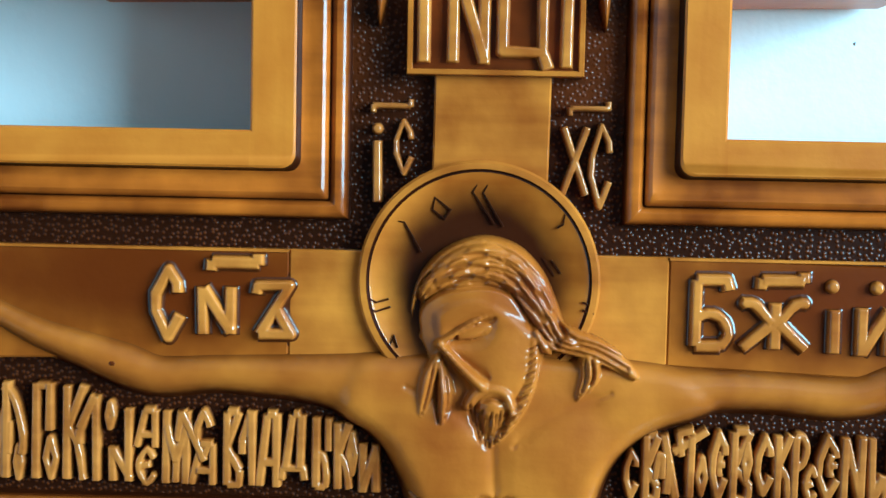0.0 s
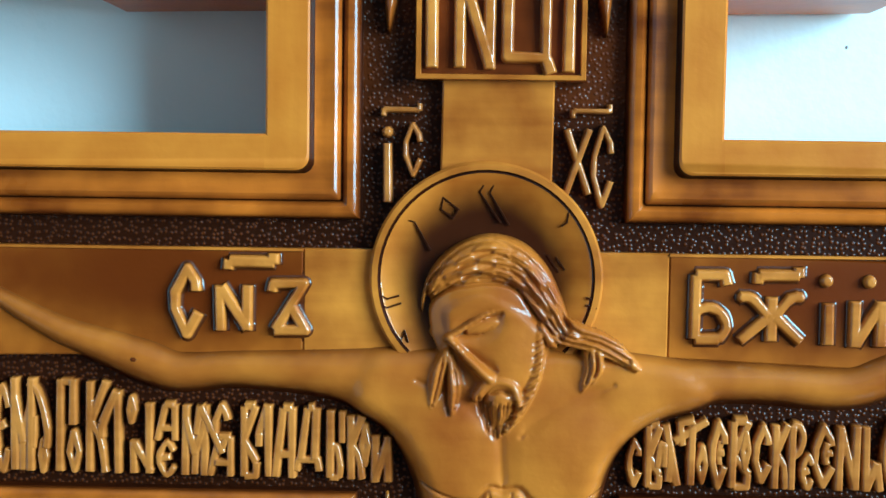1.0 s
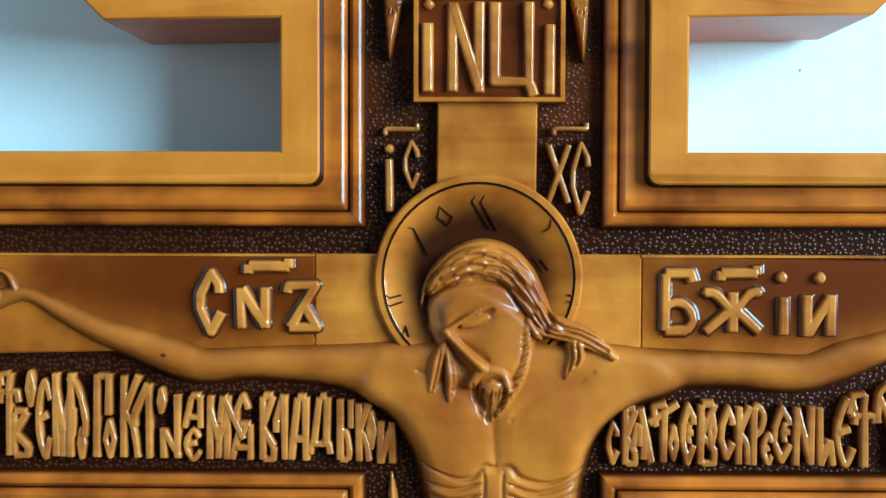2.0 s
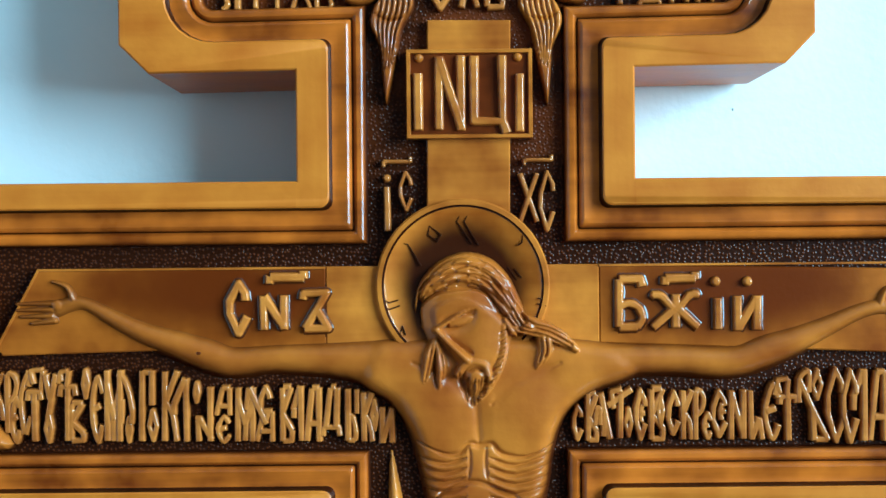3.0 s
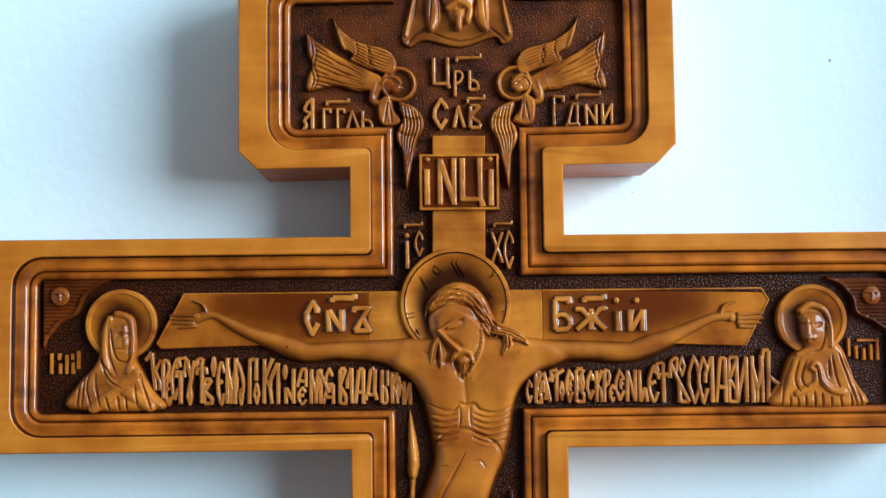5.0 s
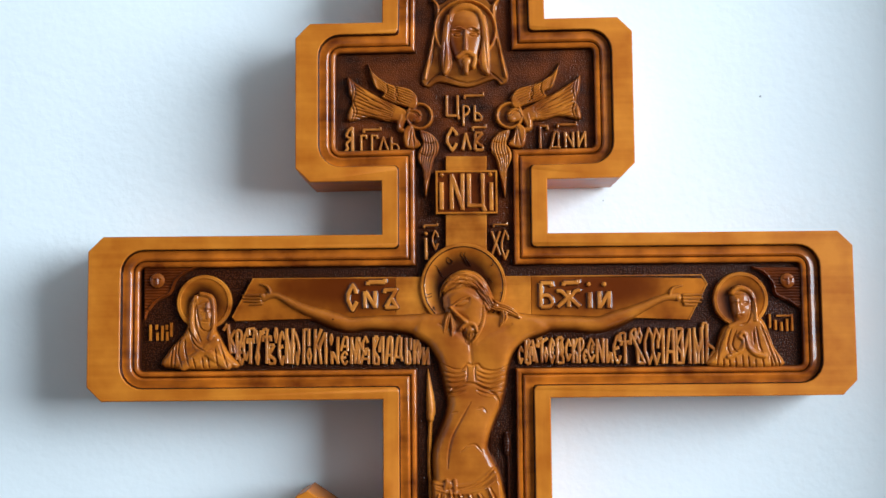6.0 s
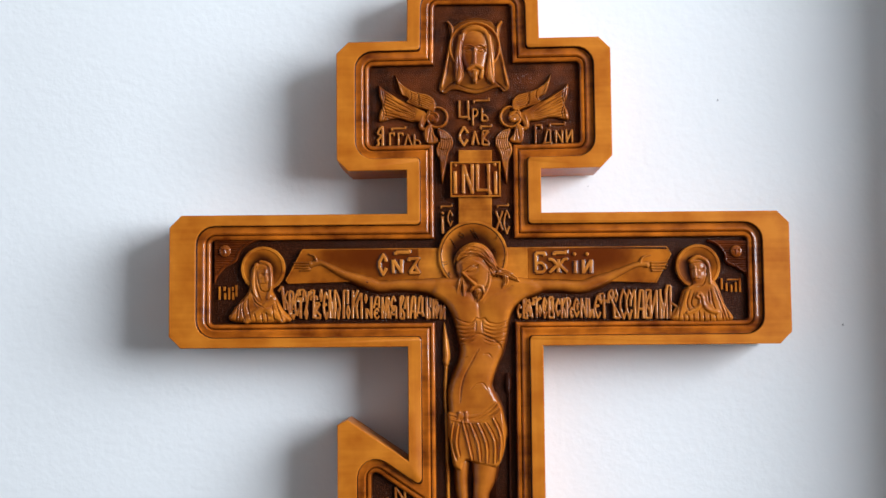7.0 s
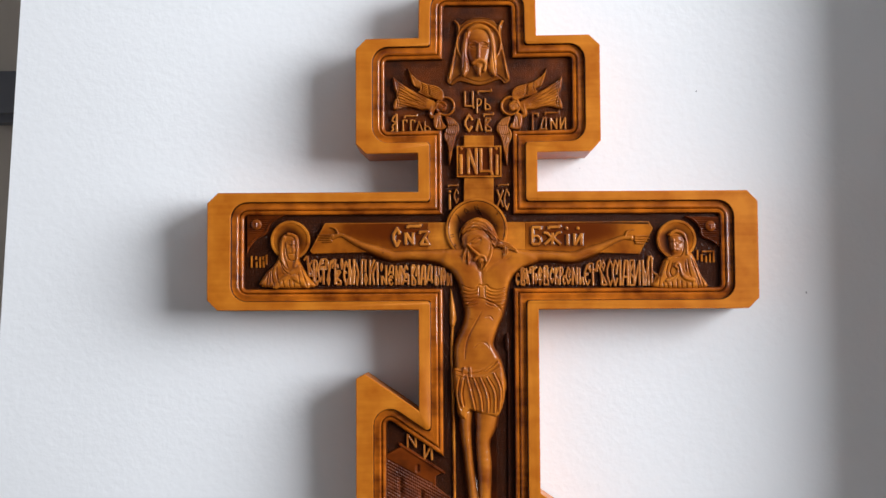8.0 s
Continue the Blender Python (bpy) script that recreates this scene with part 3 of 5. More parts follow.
beam = plank("crossbeam", [beam_pts[0], (lx[0], bt), (lx[0], bb), beam_pts[-2], beam_pts[-1]], 0, 4.6, UMBER, cross, "dark amber stained plank")
plank("crossbeam_middle", [(lx[0], bt), (rx[0], bt), (rx[0], bb), (lx[0], bb)], 0, 4.65, AMBER, cross)
beam_right = plank("crossbeam", [(rx[0], bt), beam_pts[4], beam_pts[5], beam_pts[6], (rx[0], bb)], 0, 4.6, UMBER, cross, "dark amber stained plank")

# name board with a raised rim
px0, px1 = [(-27.5, 81.8), (21.4, 116.4)]
plaque = plank("name_board", [(px0[0], px0[1]), (px1[0], px0[1]), (px1[0], px1[1]), (px0[0], px1[1])], 0, 6.0, RUST, cross)
v, f = [], []
ribbon([(px0[0] + 0.8, px0[1] + 0.8), (px1[0] - 0.8, px0[1] + 0.8), (px1[0] - 0.8, px1[1] - 0.8), (px0[0] + 0.8, px1[1] - 0.8), (px0[0] + 0.8, px0[1] + 0.8)], 0.9, 5.0, 7.6, v, f)
put("rim", mesh_of("rim", v, f, [AMBER]), plaque)
for ch, (a, b) in (("І", [(-25.3, 84.9), (-20.7, 107.3)]), ("Н", [(-17.6, 84.9), (-3.7, 114.0)]), ("Ц", [(-3.9, 86.7), (12.6, 113.8)]), ("І", [(13.5, 84.3), (19.1, 106.9)])):
    letter(ch, a[0], b[0], a[1], b[1], 1.75, 5.7, 8.6, RAISED, plaque)
for c in [(-22.6, 113.2), (15.8, 113.3)]:
    peg = Carving(c[0] - 3, c[0] + 3, c[1] - 3, c[1] + 3, 0.4).blob(c, 1.9, 1.9, 1.8, base=5.8)
    put("peg", peg.mesh("peg", [AMBER]), plaque)

# ---- halo with a dished face
HC = (HALO_X * 1000, (HALO_Z - 1.6) * 1000)
HR = 33.9


def lathe(name, c, rows, mat_rows, mats, parent, seg=72, label=""):
    """A turned ring: rows of (radius, height above the ground)."""
    g = BED * 1000
    verts, faces, slots = [], [], []
    for r, y in rows:
        for i in range(seg):
            a = 2 * math.pi * i / seg
            verts.append(((c[0] + r * math.cos(a)) / 1000, (g - y) / 1000, 1.6 + (c[1] + r * math.sin(a)) / 1000))
    for k in range(len(rows) - 1):
        for i in range(seg):
            j = (i + 1) % seg
            faces.append((k * seg + i, k * seg + j, k * seg + seg + j, k * seg + seg + i)), slots.append(mat_rows[k])
    faces.append(tuple((len(rows) - 1) * seg + i for i in range(seg))), slots.append(mat_rows[-1])
    me = mesh_of(name, verts, faces, mats, slots, True)
    bm = bmesh.new()
    bm.from_mesh(me)
    bmesh.ops.recalc_face_normals(bm, faces=bm.faces[:])
    bm.to_mesh(me), bm.free()
    me.set_sharp_from_angle(angle=radians(38))
    return put(name, me, parent, label)


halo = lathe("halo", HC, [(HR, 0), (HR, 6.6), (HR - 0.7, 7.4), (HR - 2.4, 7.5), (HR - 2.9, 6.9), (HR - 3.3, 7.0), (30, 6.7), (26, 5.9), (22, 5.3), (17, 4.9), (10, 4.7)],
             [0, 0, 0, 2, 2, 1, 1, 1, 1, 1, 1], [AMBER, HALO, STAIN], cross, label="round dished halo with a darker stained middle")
marks = [[(-5.8, 54.7), (-8.5, 49.6), (-2.3, 40.7)], [(-2.9, 54.8), (-5.6, 49.4), (0.2, 40.1)], [(-32.5, 41.6), (-27.4, 40.8), (-22.5, 32.4)], [(-19.1, 47.9), (-19.6, 44.4), (-16.1, 42.0), (-14.6, 44.5), (-19.1, 47.9)],
         [(-39.1, 20.6), (-34.9, 18.2), (-31.4, 19.2)], [(-38.7, 17.5), (-34.9, 15.6), (-30.8, 17.0)], [(17.3, 44.9), (16.8, 41.1), (15.2, 40.1)], [(13.9, 31.0), (16.5, 27.3)], [(11.4, 31.6), (14.7, 26.6)], [(22.7, 19.5), (25.8, 18.6)], [(22.7, 17.3), (25.9, 16.4)], [(-33.2, 9.0), (-31.2, 5.2), (-29.7, 8.8), (-28.7, 5.6)]]
for line in marks:
    v, f = [], []
    r = sum(math.hypot(x - HC[0], z - HC[1]) for x, z in line) / len(line)
    y = 5.2 + max(0, (r - 20) / 10) * 1.7
    ribbon(line, 0.28, y - 0.6, y + 0.25, v, f)
    put("incised_mark", mesh_of("incised_mark", v, f, [STAIN]), halo)

# ---- inscriptions
for ch, (a, b) in (("С", [(-99.7, 7.1), (-88.7, 26.1)]), ("Н", [(-86.4, 8.0), (-73.3, 21.4)]), ("З", [(-70.3, 8.1), (-57.3, 22.2)]), ("~", [(-83.9, 25.8), (-65.7, 31.0)])):
    letter(ch, a[0], b[0], a[1], b[1], 1.6, 4.4, 7.0, RAISED, beam, "titlo_mark" if ch == "~" else "letter", 1.3)
for ch, (a, b) in (("Б", [(51.4, 7.6), (65.2, 26.5)]), ("Ж", [(65.9, 7.4), (86.7, 20.3)]), ("І", [(90.6, 6.7), (95.2, 19.0)]), ("И", [(97.9, 6.1), (110.7, 19.6)]),
                   ("~", [(70.0, 24.3), (86.6, 29.0)]), (".", [(88.9, 22.7), (95.3, 27.9)]), (".", [(101.1, 22.6), (107.9, 27.8)])):
    letter(ch, a[0], b[0], a[1], b[1], 1.6, 4.4, 7.0, RAISED, beam_right, "titlo_mark" if ch == "~" else "letter", 1.3)
for ch, (a, b), w in (("І", [(-37.8, 46.2), (-33.3, 63.6)], 1.4), (".", [(-38.1, 64.6), (-33.2, 69.0)], 0.7), ("С", [(-31.9, 54.4), (-25.0, 68.9)], 0.9), ("~", [(-38.5, 71.4), (-24.9, 75.2)], 0.8),
                      ("Х", [(15.1, 49.1), (24.5, 68.4)], 1.0), ("С", [(22.8, 46.1), (30.8, 68.8)], 1.0), ("~", [(16.8, 71.4), (30.4, 75.6)], 0.8)):
    letter(ch, a[0], b[0], a[1], b[1], w, 0, 4.2, CARVED, cross, name="titlo_mark" if ch == "~" else "letter")
for ch, (a, b), w in (("Ц", [(-20.2, 160.3), (-7.3, 177.9)], 1.0), ("Р", [(-6.8, 153.0), (1.3, 169.0)], 0.8), ("Ь", [(2.0, 156.9), (10.9, 169.7)], 0.9), ("~", [(-5.7, 174.7), (13.0, 180.2)], 0.8),
                      ("С", [(-20.5, 133.5), (-8.4, 151.0)], 1.2), ("Л", [(-7.0, 133.4), (1.9, 147.3)], 1.0), ("В", [(2.5, 133.3), (12.2, 147.2)], 1.0), ("~", [(1.1, 148.9), (14.7, 154.4)], 0.8),
                      ("а1", [(-100.3, 133.4), (-88.6, 153.1)], 1.0), ("Г", [(-88.1, 133.7), (-81.3, 145.7)], 0.8), ("Г", [(-79.8, 133.6), (-72.6, 145.6)], 0.8), ("Л", [(-73.1, 133.2), (-63.9, 144.7)], 0.8), ("Ь", [(-64.4, 133.1), (-55.2, 144.6)], 0.8), ("~", [(-86.4, 148.1), (-69.4, 152.8)], 0.8),
                      ("Г", [(54.0, 134.0), (63.9, 152.4)], 0.9), ("Д", [(62.7, 133.9), (73.3, 147.5)], 0.8), ("Н", [(74.6, 134.6), (84.4, 147.4)], 0.8), ("И", [(85.0, 134.9), (94.0, 148.1)], 0.8), ("~", [(68.6, 150.7), (87.0, 156.2)], 0.8),
                      ("Н", [(-85.0, -212.6), (-71.5, -196.9)], 0.9), ("И", [(-66.8, -226.0), (-54.5, -207.9)], 0.9)):
    letter(ch, a[0], b[0], a[1], b[1], w * 1.25, 0, 3.8, CARVED, cross, name="titlo_mark" if ch == "~" else "letter")


# two bands of knotted lettering, word by word: form, left, right, foot and head of each letter
WORDS = [
    # кресту
    [("k1", -193.2, -185.9, -26.5, -3.3), ("Р", -186.4, -179.6, -31.4, -8.2), ("Е", -184.5, -178.6, -34.8, -17.4), ("c1", -180.4, -174.0, -32.4, -7.3), ("Т", -178.0, -170.2, -34.9, -15.6), ("t1", -177.7, -169.6, -16.5, -6.9), ("У", -171.2, -164.6, -26.2, -8.4), ("О", -170.9, -166.3, -34.9, -24.8)],
    # твоему
    [("t1", -166.0, -159.7, -14.7, -7.4), ("Т", -165.6, -157.1, -35.0, -13.8), ("В", -161.7, -153.4, -35.0, -20.1), ("О", -156.3, -151.9, -17.7, -7.5), ("Е", -153.5, -146.1, -35.1, -10.0), ("М", -147.2, -139.3, -35.2, -7.2), ("у1", -142.8, -134.7, -28.5, -8.7), ("О", -139.4, -135.3, -35.3, -26.1)],
    # покланяемся
    [("п1", -134.1, -126.2, -35.3, -7.3), ("О", -130.7, -125.1, -34.9, -23.3), ("К", -125.4, -117.0, -35.4, -7.9), ("л1", -121.5, -112.9, -35.5, -10.8), ("О", -112.9, -108.7, -20.0, -12.8), ("н1", -112.0, -103.2, -35.6, -14.3), ("А", -104.4, -96.6, -25.5, -14.4), ("Е", -104.3, -96.9, -35.6, -26.0), ("М", -96.2, -87.4, -35.7, -14.5), ("я1", -92.8, -82.0, -29.0, -14.5), ("С", -87.7, -80.8, -28.1, -14.6), ("А", -88.5, -79.9, -35.8, -23.8)],
    # владыко
    [("В", -79.0, -72.1, -35.9, -14.6), ("л1", -74.4, -68.4, -35.9, -14.2), ("А", -69.1, -61.6, -36.0, -14.8), ("Д", -62.7, -53.8, -32.2, -14.8), ("Ь", -53.5, -47.3, -36.2, -15.4), ("І", -49.8, -46.6, -25.5, -15.4), ("К", -47.2, -40.7, -36.2, -16.9), ("О", -43.8, -39.1, -31.4, -20.3), ("И", -39.9, -33.0, -36.8, -22.8)],
    # святое
    [("С", 35.4, 40.7, -36.1, -23.1), ("В", 40.8, 47.1, -36.7, -18.3), ("А", 43.8, 48.2, -30.9, -23.6), ("л2", 45.7, 52.5, -36.2, -17.9), ("т2", 48.6, 61.0, -35.8, -16.5), ("О", 55.6, 60.6, -34.9, -24.7), ("С", 59.3, 65.9, -35.9, -17.3), ("е1", 61.8, 65.8, -29.6, -22.4)],
    # воскресение
    [("В", 65.4, 73.2, -36.4, -16.6), ("О", 68.4, 72.9, -30.2, -20.0), ("С", 72.0, 78.8, -34.1, -18.1), ("К", 77.5, 84.4, -36.6, -17.2), ("Р", 82.6, 89.0, -36.6, -17.3), ("Е", 86.3, 91.3, -36.2, -26.5), ("С", 89.2, 97.5, -35.2, -17.8), ("е1", 93.0, 97.5, -29.0, -22.2), ("Н", 96.5, 104.8, -36.7, -17.4), ("и1", 104.3, 111.9, -36.8, -17.5), ("Е", 109.9, 118.3, -36.4, -15.1)],
    # твое
    [("Т", 116.2, 125.0, -37.4, -20.1), ("t1", 114.0, 122.0, -22.4, -13.2), ("в1", 122.6, 137.6, -37.5, -10.5), ("О", 128.7, 135.2, -21.1, -10.0), ("С", 134.0, 143.8, -37.6, -9.6)],
    # славимъ
    [("С", 140.1, 148.9, -37.7, -10.1), ("л1", 144.5, 152.3, -37.7, -9.6), ("А", 151.3, 160.1, -37.8, -10.2), ("В", 159.1, 167.9, -37.9, -10.3), ("И", 163.5, 173.3, -37.9, -9.9), ("М", 173.6, 182.6, -38.0, -9.4), ("Ъ", 180.4, 192.6, -37.8, -6.2)],
]
for word in WORDS:
    for ch, x0, x1, z0, z1 in word:
        letter(ch, x0 - 0.2, x1 + 0.2, z0, z1, 1.36 if z1 - z0 > 13 else 1.15, 0, 4.0, CARVED, cross)

# thin lips along the plank edges, lighter wood that also paints their highlight
for line, host in (([(beam_pts[-1][0] + 0.4, beam_pts[-1][1]), (beam_pts[0][0] + 0.3, bt - 0.5), (lx[0], bt - 0.5)], beam), ([(rx[0], bt - 0.5), (beam_pts[4][0] - 0.3, bt - 0.5), (beam_pts[5][0] - 0.5, beam_pts[5][1]), (beam_pts[6][0] - 0.5, beam_pts[6][1])], beam_right)):
    v, f = [], []
    ribbon(line, 0.5, 4.0, 5.1, v, f)
    put("highlight_lip", mesh_of("highlight_lip", v, f, [AMBER]), host)

# ---- the hanging figure: one plain relief
fig = Carving(-212, 205, -300, 60, 0.42)
# arms and palms
fig.limb([(-164.6, 16.5, 4.8), (-159.3, 18.8, 4.6), (-152.8, 18.8, 3.9), (-142.0, 12.9, 4.8), (-129.9, 7.0, 5.6), (-117.9, 3.0, 6.5), (-105.8, -1.2, 7.5), (-96.2, -4.0, 6.8), (-81.7, -2.9, 6.3), (-67.2, -3.1, 7.0), (-52.7, -3.7, 8.2), (-38.2, -5.5, 10.7), (-25.0, -8.1, 12.1)], [6.5, 6.8, 7, 7.4, 8, 8.3, 8.6, 8.4, 8.2, 8.4, 8.6, 9, 9.4])
fig.limb([(34.3, -8.7, 11.6), (48.8, -5.4, 8.5), (63.4, -4.6, 7.0), (77.9, -4.8, 6.8), (92.4, -5.9, 7.0), (102.1, -5.3, 7.0), (111.8, -1.7, 7.5), (124.0, 2.5, 6.5), (136.2, 7.7, 5.3), (146.0, 12.2, 4.6), (154.5, 14.8, 4.4), (163.0, 14.7, 5.3)], [9.4, 9, 8.5, 8.2, 8.4, 8.6, 8.4, 8, 7.6, 7.2, 7, 6.6])
# trunk
fig.plate([(-41.4, 3.0), (-25.7, 5.6), (9.5, 6.3), (38.8, 4.5), (52.5, 1.2), (62.0, -10.6), (43.5, -18.2), (33.2, -27.4), (28.7, -39.8), (26.6, -53.7), (22.8, -69.0), (16.4, -83.6), (12.3, -98.9)] + [(13.5, -104.7), (21.9, -125.5), (21.7, -156.0), (-29.7, -155.8), (-32.0, -125.3), (-32.5, -108.1)] + [(-29.9, -96.1), (-23.5, -80.8), (-19.9, -67.8), (-21.3, -59.3), (-25.1, -41.5), (-28.5, -31.4), (-35.4, -21.2), (-47.0, -12.5)], 9.6, 7.0, soft=3)
# legs
fig.limb([(3.2, -173.0, 14.2), (1.9, -190.0, 12.3), (-1.3, -205.7, 9.2), (0.3, -234.8, 9.2), (0.1, -266.2, 8.0), (-1.4, -295.1, 6.8), (-5.2, -316.1, 5.5), (-7.7, -328.1, 4.9)], [9.6, 9.4, 9, 8.8, 8.4, 8, 7.6, 6])
fig.limb([(-18.8, -174.1, 7.4), (-19.5, -192.3, 6.8), (-16.7, -222.6, 5.5), (-12.1, -266.1, 5.5), (-9.9, -295.0, 4.9), (-12.5, -319.1, 4.9)], [8.6, 8.6, 8, 7.8, 7.4, 7])
# pectorals, belly
fig.smooth(24)
for line in ([(-165.6, 19.1, 1.9), (-180.1, 19.0, 1.2)], [(-166.1, 16.7, 1.9), (-180.1, 16.6, 1.2)], [(-166.1, 14.3, 1.9), (-178.6, 14.0, 1.2)], [(-164.9, 12.4, 1.9), (-174.3, 11.3, 1.5)], [(-157.9, 20.8, 2.2), (-160.3, 25.6, 1.7), (-166.0, 27.6, 1.2)]):
    fig.limb(line, [6.8, 5.8] if len(line) == 2 else [7, 7, 6], soft=0)
for line in ([(166.9, 16.1, 2.0), (182.3, 16.4, 1.2)], [(166.8, 13.6, 2.0), (182.2, 13.4, 1.2)], [(166.8, 11.1, 2.0), (180.7, 10.5, 1.2)], [(167.7, 8.6, 2.0), (176.6, 8.0, 1.5)], [(156.0, 16.2, 2.2), (158.6, 21.6, 1.7), (166.1, 23.6, 1.2)]):
    fig.limb(line, [6.8, 5.8] if len(line) == 2 else [7, 7, 6], soft=0)
fig.blob([(-164.1, 18.6)][0], 2.0, 2.0, 0.8, base=6.4).blob([(162.9, 13.6)][0], 2.0, 2.0, 0.8, base=6.4)
fig.swell([(-15.1, -22.6)][0], 22, 22, 1.8, 20).swell([(15.3, -22.9)][0], 24, 22, 1.8, -20).swell([(-4.9, -82.6)][0], 24, 42, 2.2, -8).swell([(-0.3, -26.6)][0], 6, 20, -0.6)
fig.cut([(-24.6, -35.3), (-14.5, -40.0), (-8.3, -40.1), (-4.4, -36.3), (-0.5, -37.1), (4.2, -36.4), (8.1, -40.3), (17.4, -41.6), (28.4, -37.0)], 0.9, -1.5)
fig.cut([(-1.8, -17.7), (-1.1, -28.6), (-0.5, -36.3)], 1.4, -0.6).cut([(-25.8, -5.0), (-10.3, -12.2), (-3.4, -20.8)], 2.2, -0.6).cut([(30.8, -5.6), (13.1, -13.2), (4.4, -20.9)], 2.2, -0.6)
fig.cut([(-4.4, -37.8), (-4.1, -44.0), (-4.9, -50.2)], 0.6, -0.9).cut([(2.2, -37.9), (1.8, -44.1), (2.5, -50.3)], 0.6, -0.9)
for i in range(5):
    d = 9.5 * i
    for a, b, c in (([(-5.6, -41.7)][0], [(-13.8, -43.9)][0], [(-23.9, -41.5)][0]), ([(3.4, -41.8)][0], [(13.4, -45.0)][0], [(27.5, -40.5)][0])):
        s = 0.39 * d
        fig.cut([(a[0], a[1] - s), (b[0], b[1] - s), (c[0] + (0.8 * i if c[0] < a[0] else -0.5 * i), c[1] - s * 1.15)], 0.65, -1.3)
        fig.cut([(a[0], a[1] - s - 1.9), (b[0], b[1] - s - 1.9), (c[0] + (0.8 * i if c[0] < a[0] else -0.5 * i), c[1] - s * 1.15 - 1.9)], 0.7, 0.5)
fig.cut([(-21.0, -63.9), (-16.3, -56.3), (-8.4, -52.1), (-1.4, -51.0), (7.1, -54.2), (15.6, -58.9), (20.2, -64.4), (20.9, -69.0)], 0.9, -1.5)
fig.cut([(-1.6, -65.7), (-9.5, -79.4), (-15.9, -91.6), (-19.1, -103.8), (-20.0, -116.8)], 0.8, -1.0).cut([(-9.8, -103.9), (-4.4, -99.4), (1.9, -98.7), (6.4, -104.1)], 0.7, -0.9).cut([(3.0, -71.1), (7.7, -70.4), (10.7, -74.3)], 0.6, -0.8).cut([(-16.5, -74.0), (-11.8, -73.3)], 0.6, -0.7)
# legs
fig.cut([(-8.5, -183.2), (-9.3, -210.5), (-7.1, -240.8), (-4.8, -271.0)], 0.9, -2.0)
# loincloth with its folds
fig.plate([(-32.0, -125.3), (-16.1, -126.6), (1.1, -124.2), (14.7, -114.5), (20.8, -121.9), (23.1, -136.5), (23.5, -158.5), (16.6, -177.9), (6.8, -179.1), (-4.2, -176.6), (-15.1, -172.9), (-18.9, -182.6), (-27.4, -177.7), (-30.3, -158.2), (-32.7, -138.7)], 10.8, 4.0, soft=1.0)
for line in ([(-18.6, -133.9), (-13.8, -153.4), (-9.6, -172.9)], [(-11.2, -136.4), (-4.0, -155.9), (-2.3, -172.9)], [(-3.9, -136.4), (3.9, -155.9), (4.4, -174.2)], [(3.5, -136.4), (11.9, -153.5), (11.8, -174.2)], [(10.9, -131.6), (18.1, -149.9), (16.7, -173.0)], [(-27.1, -136.3), (-29.7, -154.5), (-25.5, -171.6)], [(-22.3, -137.5), (-24.8, -154.6), (-22.4, -168.0)]):
    fig.cut(line, 0.9, 1.8)
    fig.cut([(x + 1.9, z) for x, z in line], 0.8, -1.4)
fig.cut([(-30.8, -128.9), (-12.4, -132.7), (6.0, -126.7), (19.6, -113.3)], 1.0, -1.4).cut([(-29.6, -132.6), (-11.2, -136.4), (8.4, -131.6), (20.8, -121.9)], 0.9, 1.0).cut([(-11.2, -133.9), (6.0, -130.3), (20.8, -118.2)], 0.8, -1.0)
fig.blob([(-19.7, -129.0)][0], 3.2, 3.6, 1.4, base=10.2).limb([(-14.8, -126.6, 1.8), (-13.7, -138.8, 1.5)], [2, 1], base=10).limb([(-21.0, -126.5, 1.8), (-23.5, -138.7, 1.5)], [2, 1], base=10)
# head: skull, face, hair and beard
fig.blob([(-5.8, 15.1)][0], 17.5, 20.5, 4.2, base=7.6, turn=8, soft=0.6)
fig.plate([(-21.6, 17.1), (-14.2, 23.1), (-4.8, 24.6), (4.0, 20.0), (13.2, 11.5), (13.1, 2.8), (9.5, -6.9), (1.7, -14.3), (-5.5, -12.8), (-11.2, -5.8), (-16.9, 2.1), (-20.8, 8.3)], 12.0, 6.0, soft=0.5)
fig.swell([(0.5, 2.5)][0], 10, 16, 1.2, -10).swell([(-7.0, 18.2)][0], 16, 9, 1.0, 8).swell([(-8.2, 10.6)][0], 10, 6, -1.5, 20)
fig.cut([(-13.9, 8.5), (-8.2, 11.5), (-2.0, 14.8)], 2.0, -1.3)
fig.cut([(-12.8, 5.0), (-8.0, 1.0), (-3.2, -1.4)], 1.6, -1.0)
fig.limb([(-17.3, 7.8, 1.1), (-13.9, 9.8, 0.9), (-7.4, 14.1, 0.8), (-2.1, 16.4, 0.6)], [1.0, 1.1, 1.0, 0.3], base=12.0, soft=0.8)
fig.limb([(-16.7, 7.8, 1.1), (-11.9, 2.8, 1.3), (-7.7, -1.2, 1.6), (-4.8, -3.7, 1.9)], [2.2, 2.6, 3.2, 3.2], base=11.8, soft=0.8)
fig.blob([(-7.3, 11.2)][0], 5.0, 1.9, 0.8, base=11.6, turn=20, soft=0.4).cut([(-11.0, 8.9), (-7.3, 9.3), (-3.5, 11.9)], 0.35, -0.7)
fig.plate([(-22.7, 7.7), (-25.0, 13.0), (-25.4, 18.6), (-22.8, 27.3), (-16.0, 34.4), (-5.8, 38.1), (4.4, 35.8), (11.8, 28.7), (16.4, 19.4), (19.4, 12.5), (27.4, 9.5), (35.4, 4.6), (38.0, -0.1), (35.5, -0.2), (25.7, 3.1), (17.7, 5.5), (11.4, 8.2), (6.5, 13.4), (1.7, 19.3), (-6.3, 22.6), (-15.7, 21.2), (-22.2, 16.9), (-21.4, 8.3)], 13.6, 5.0, soft=0.3)
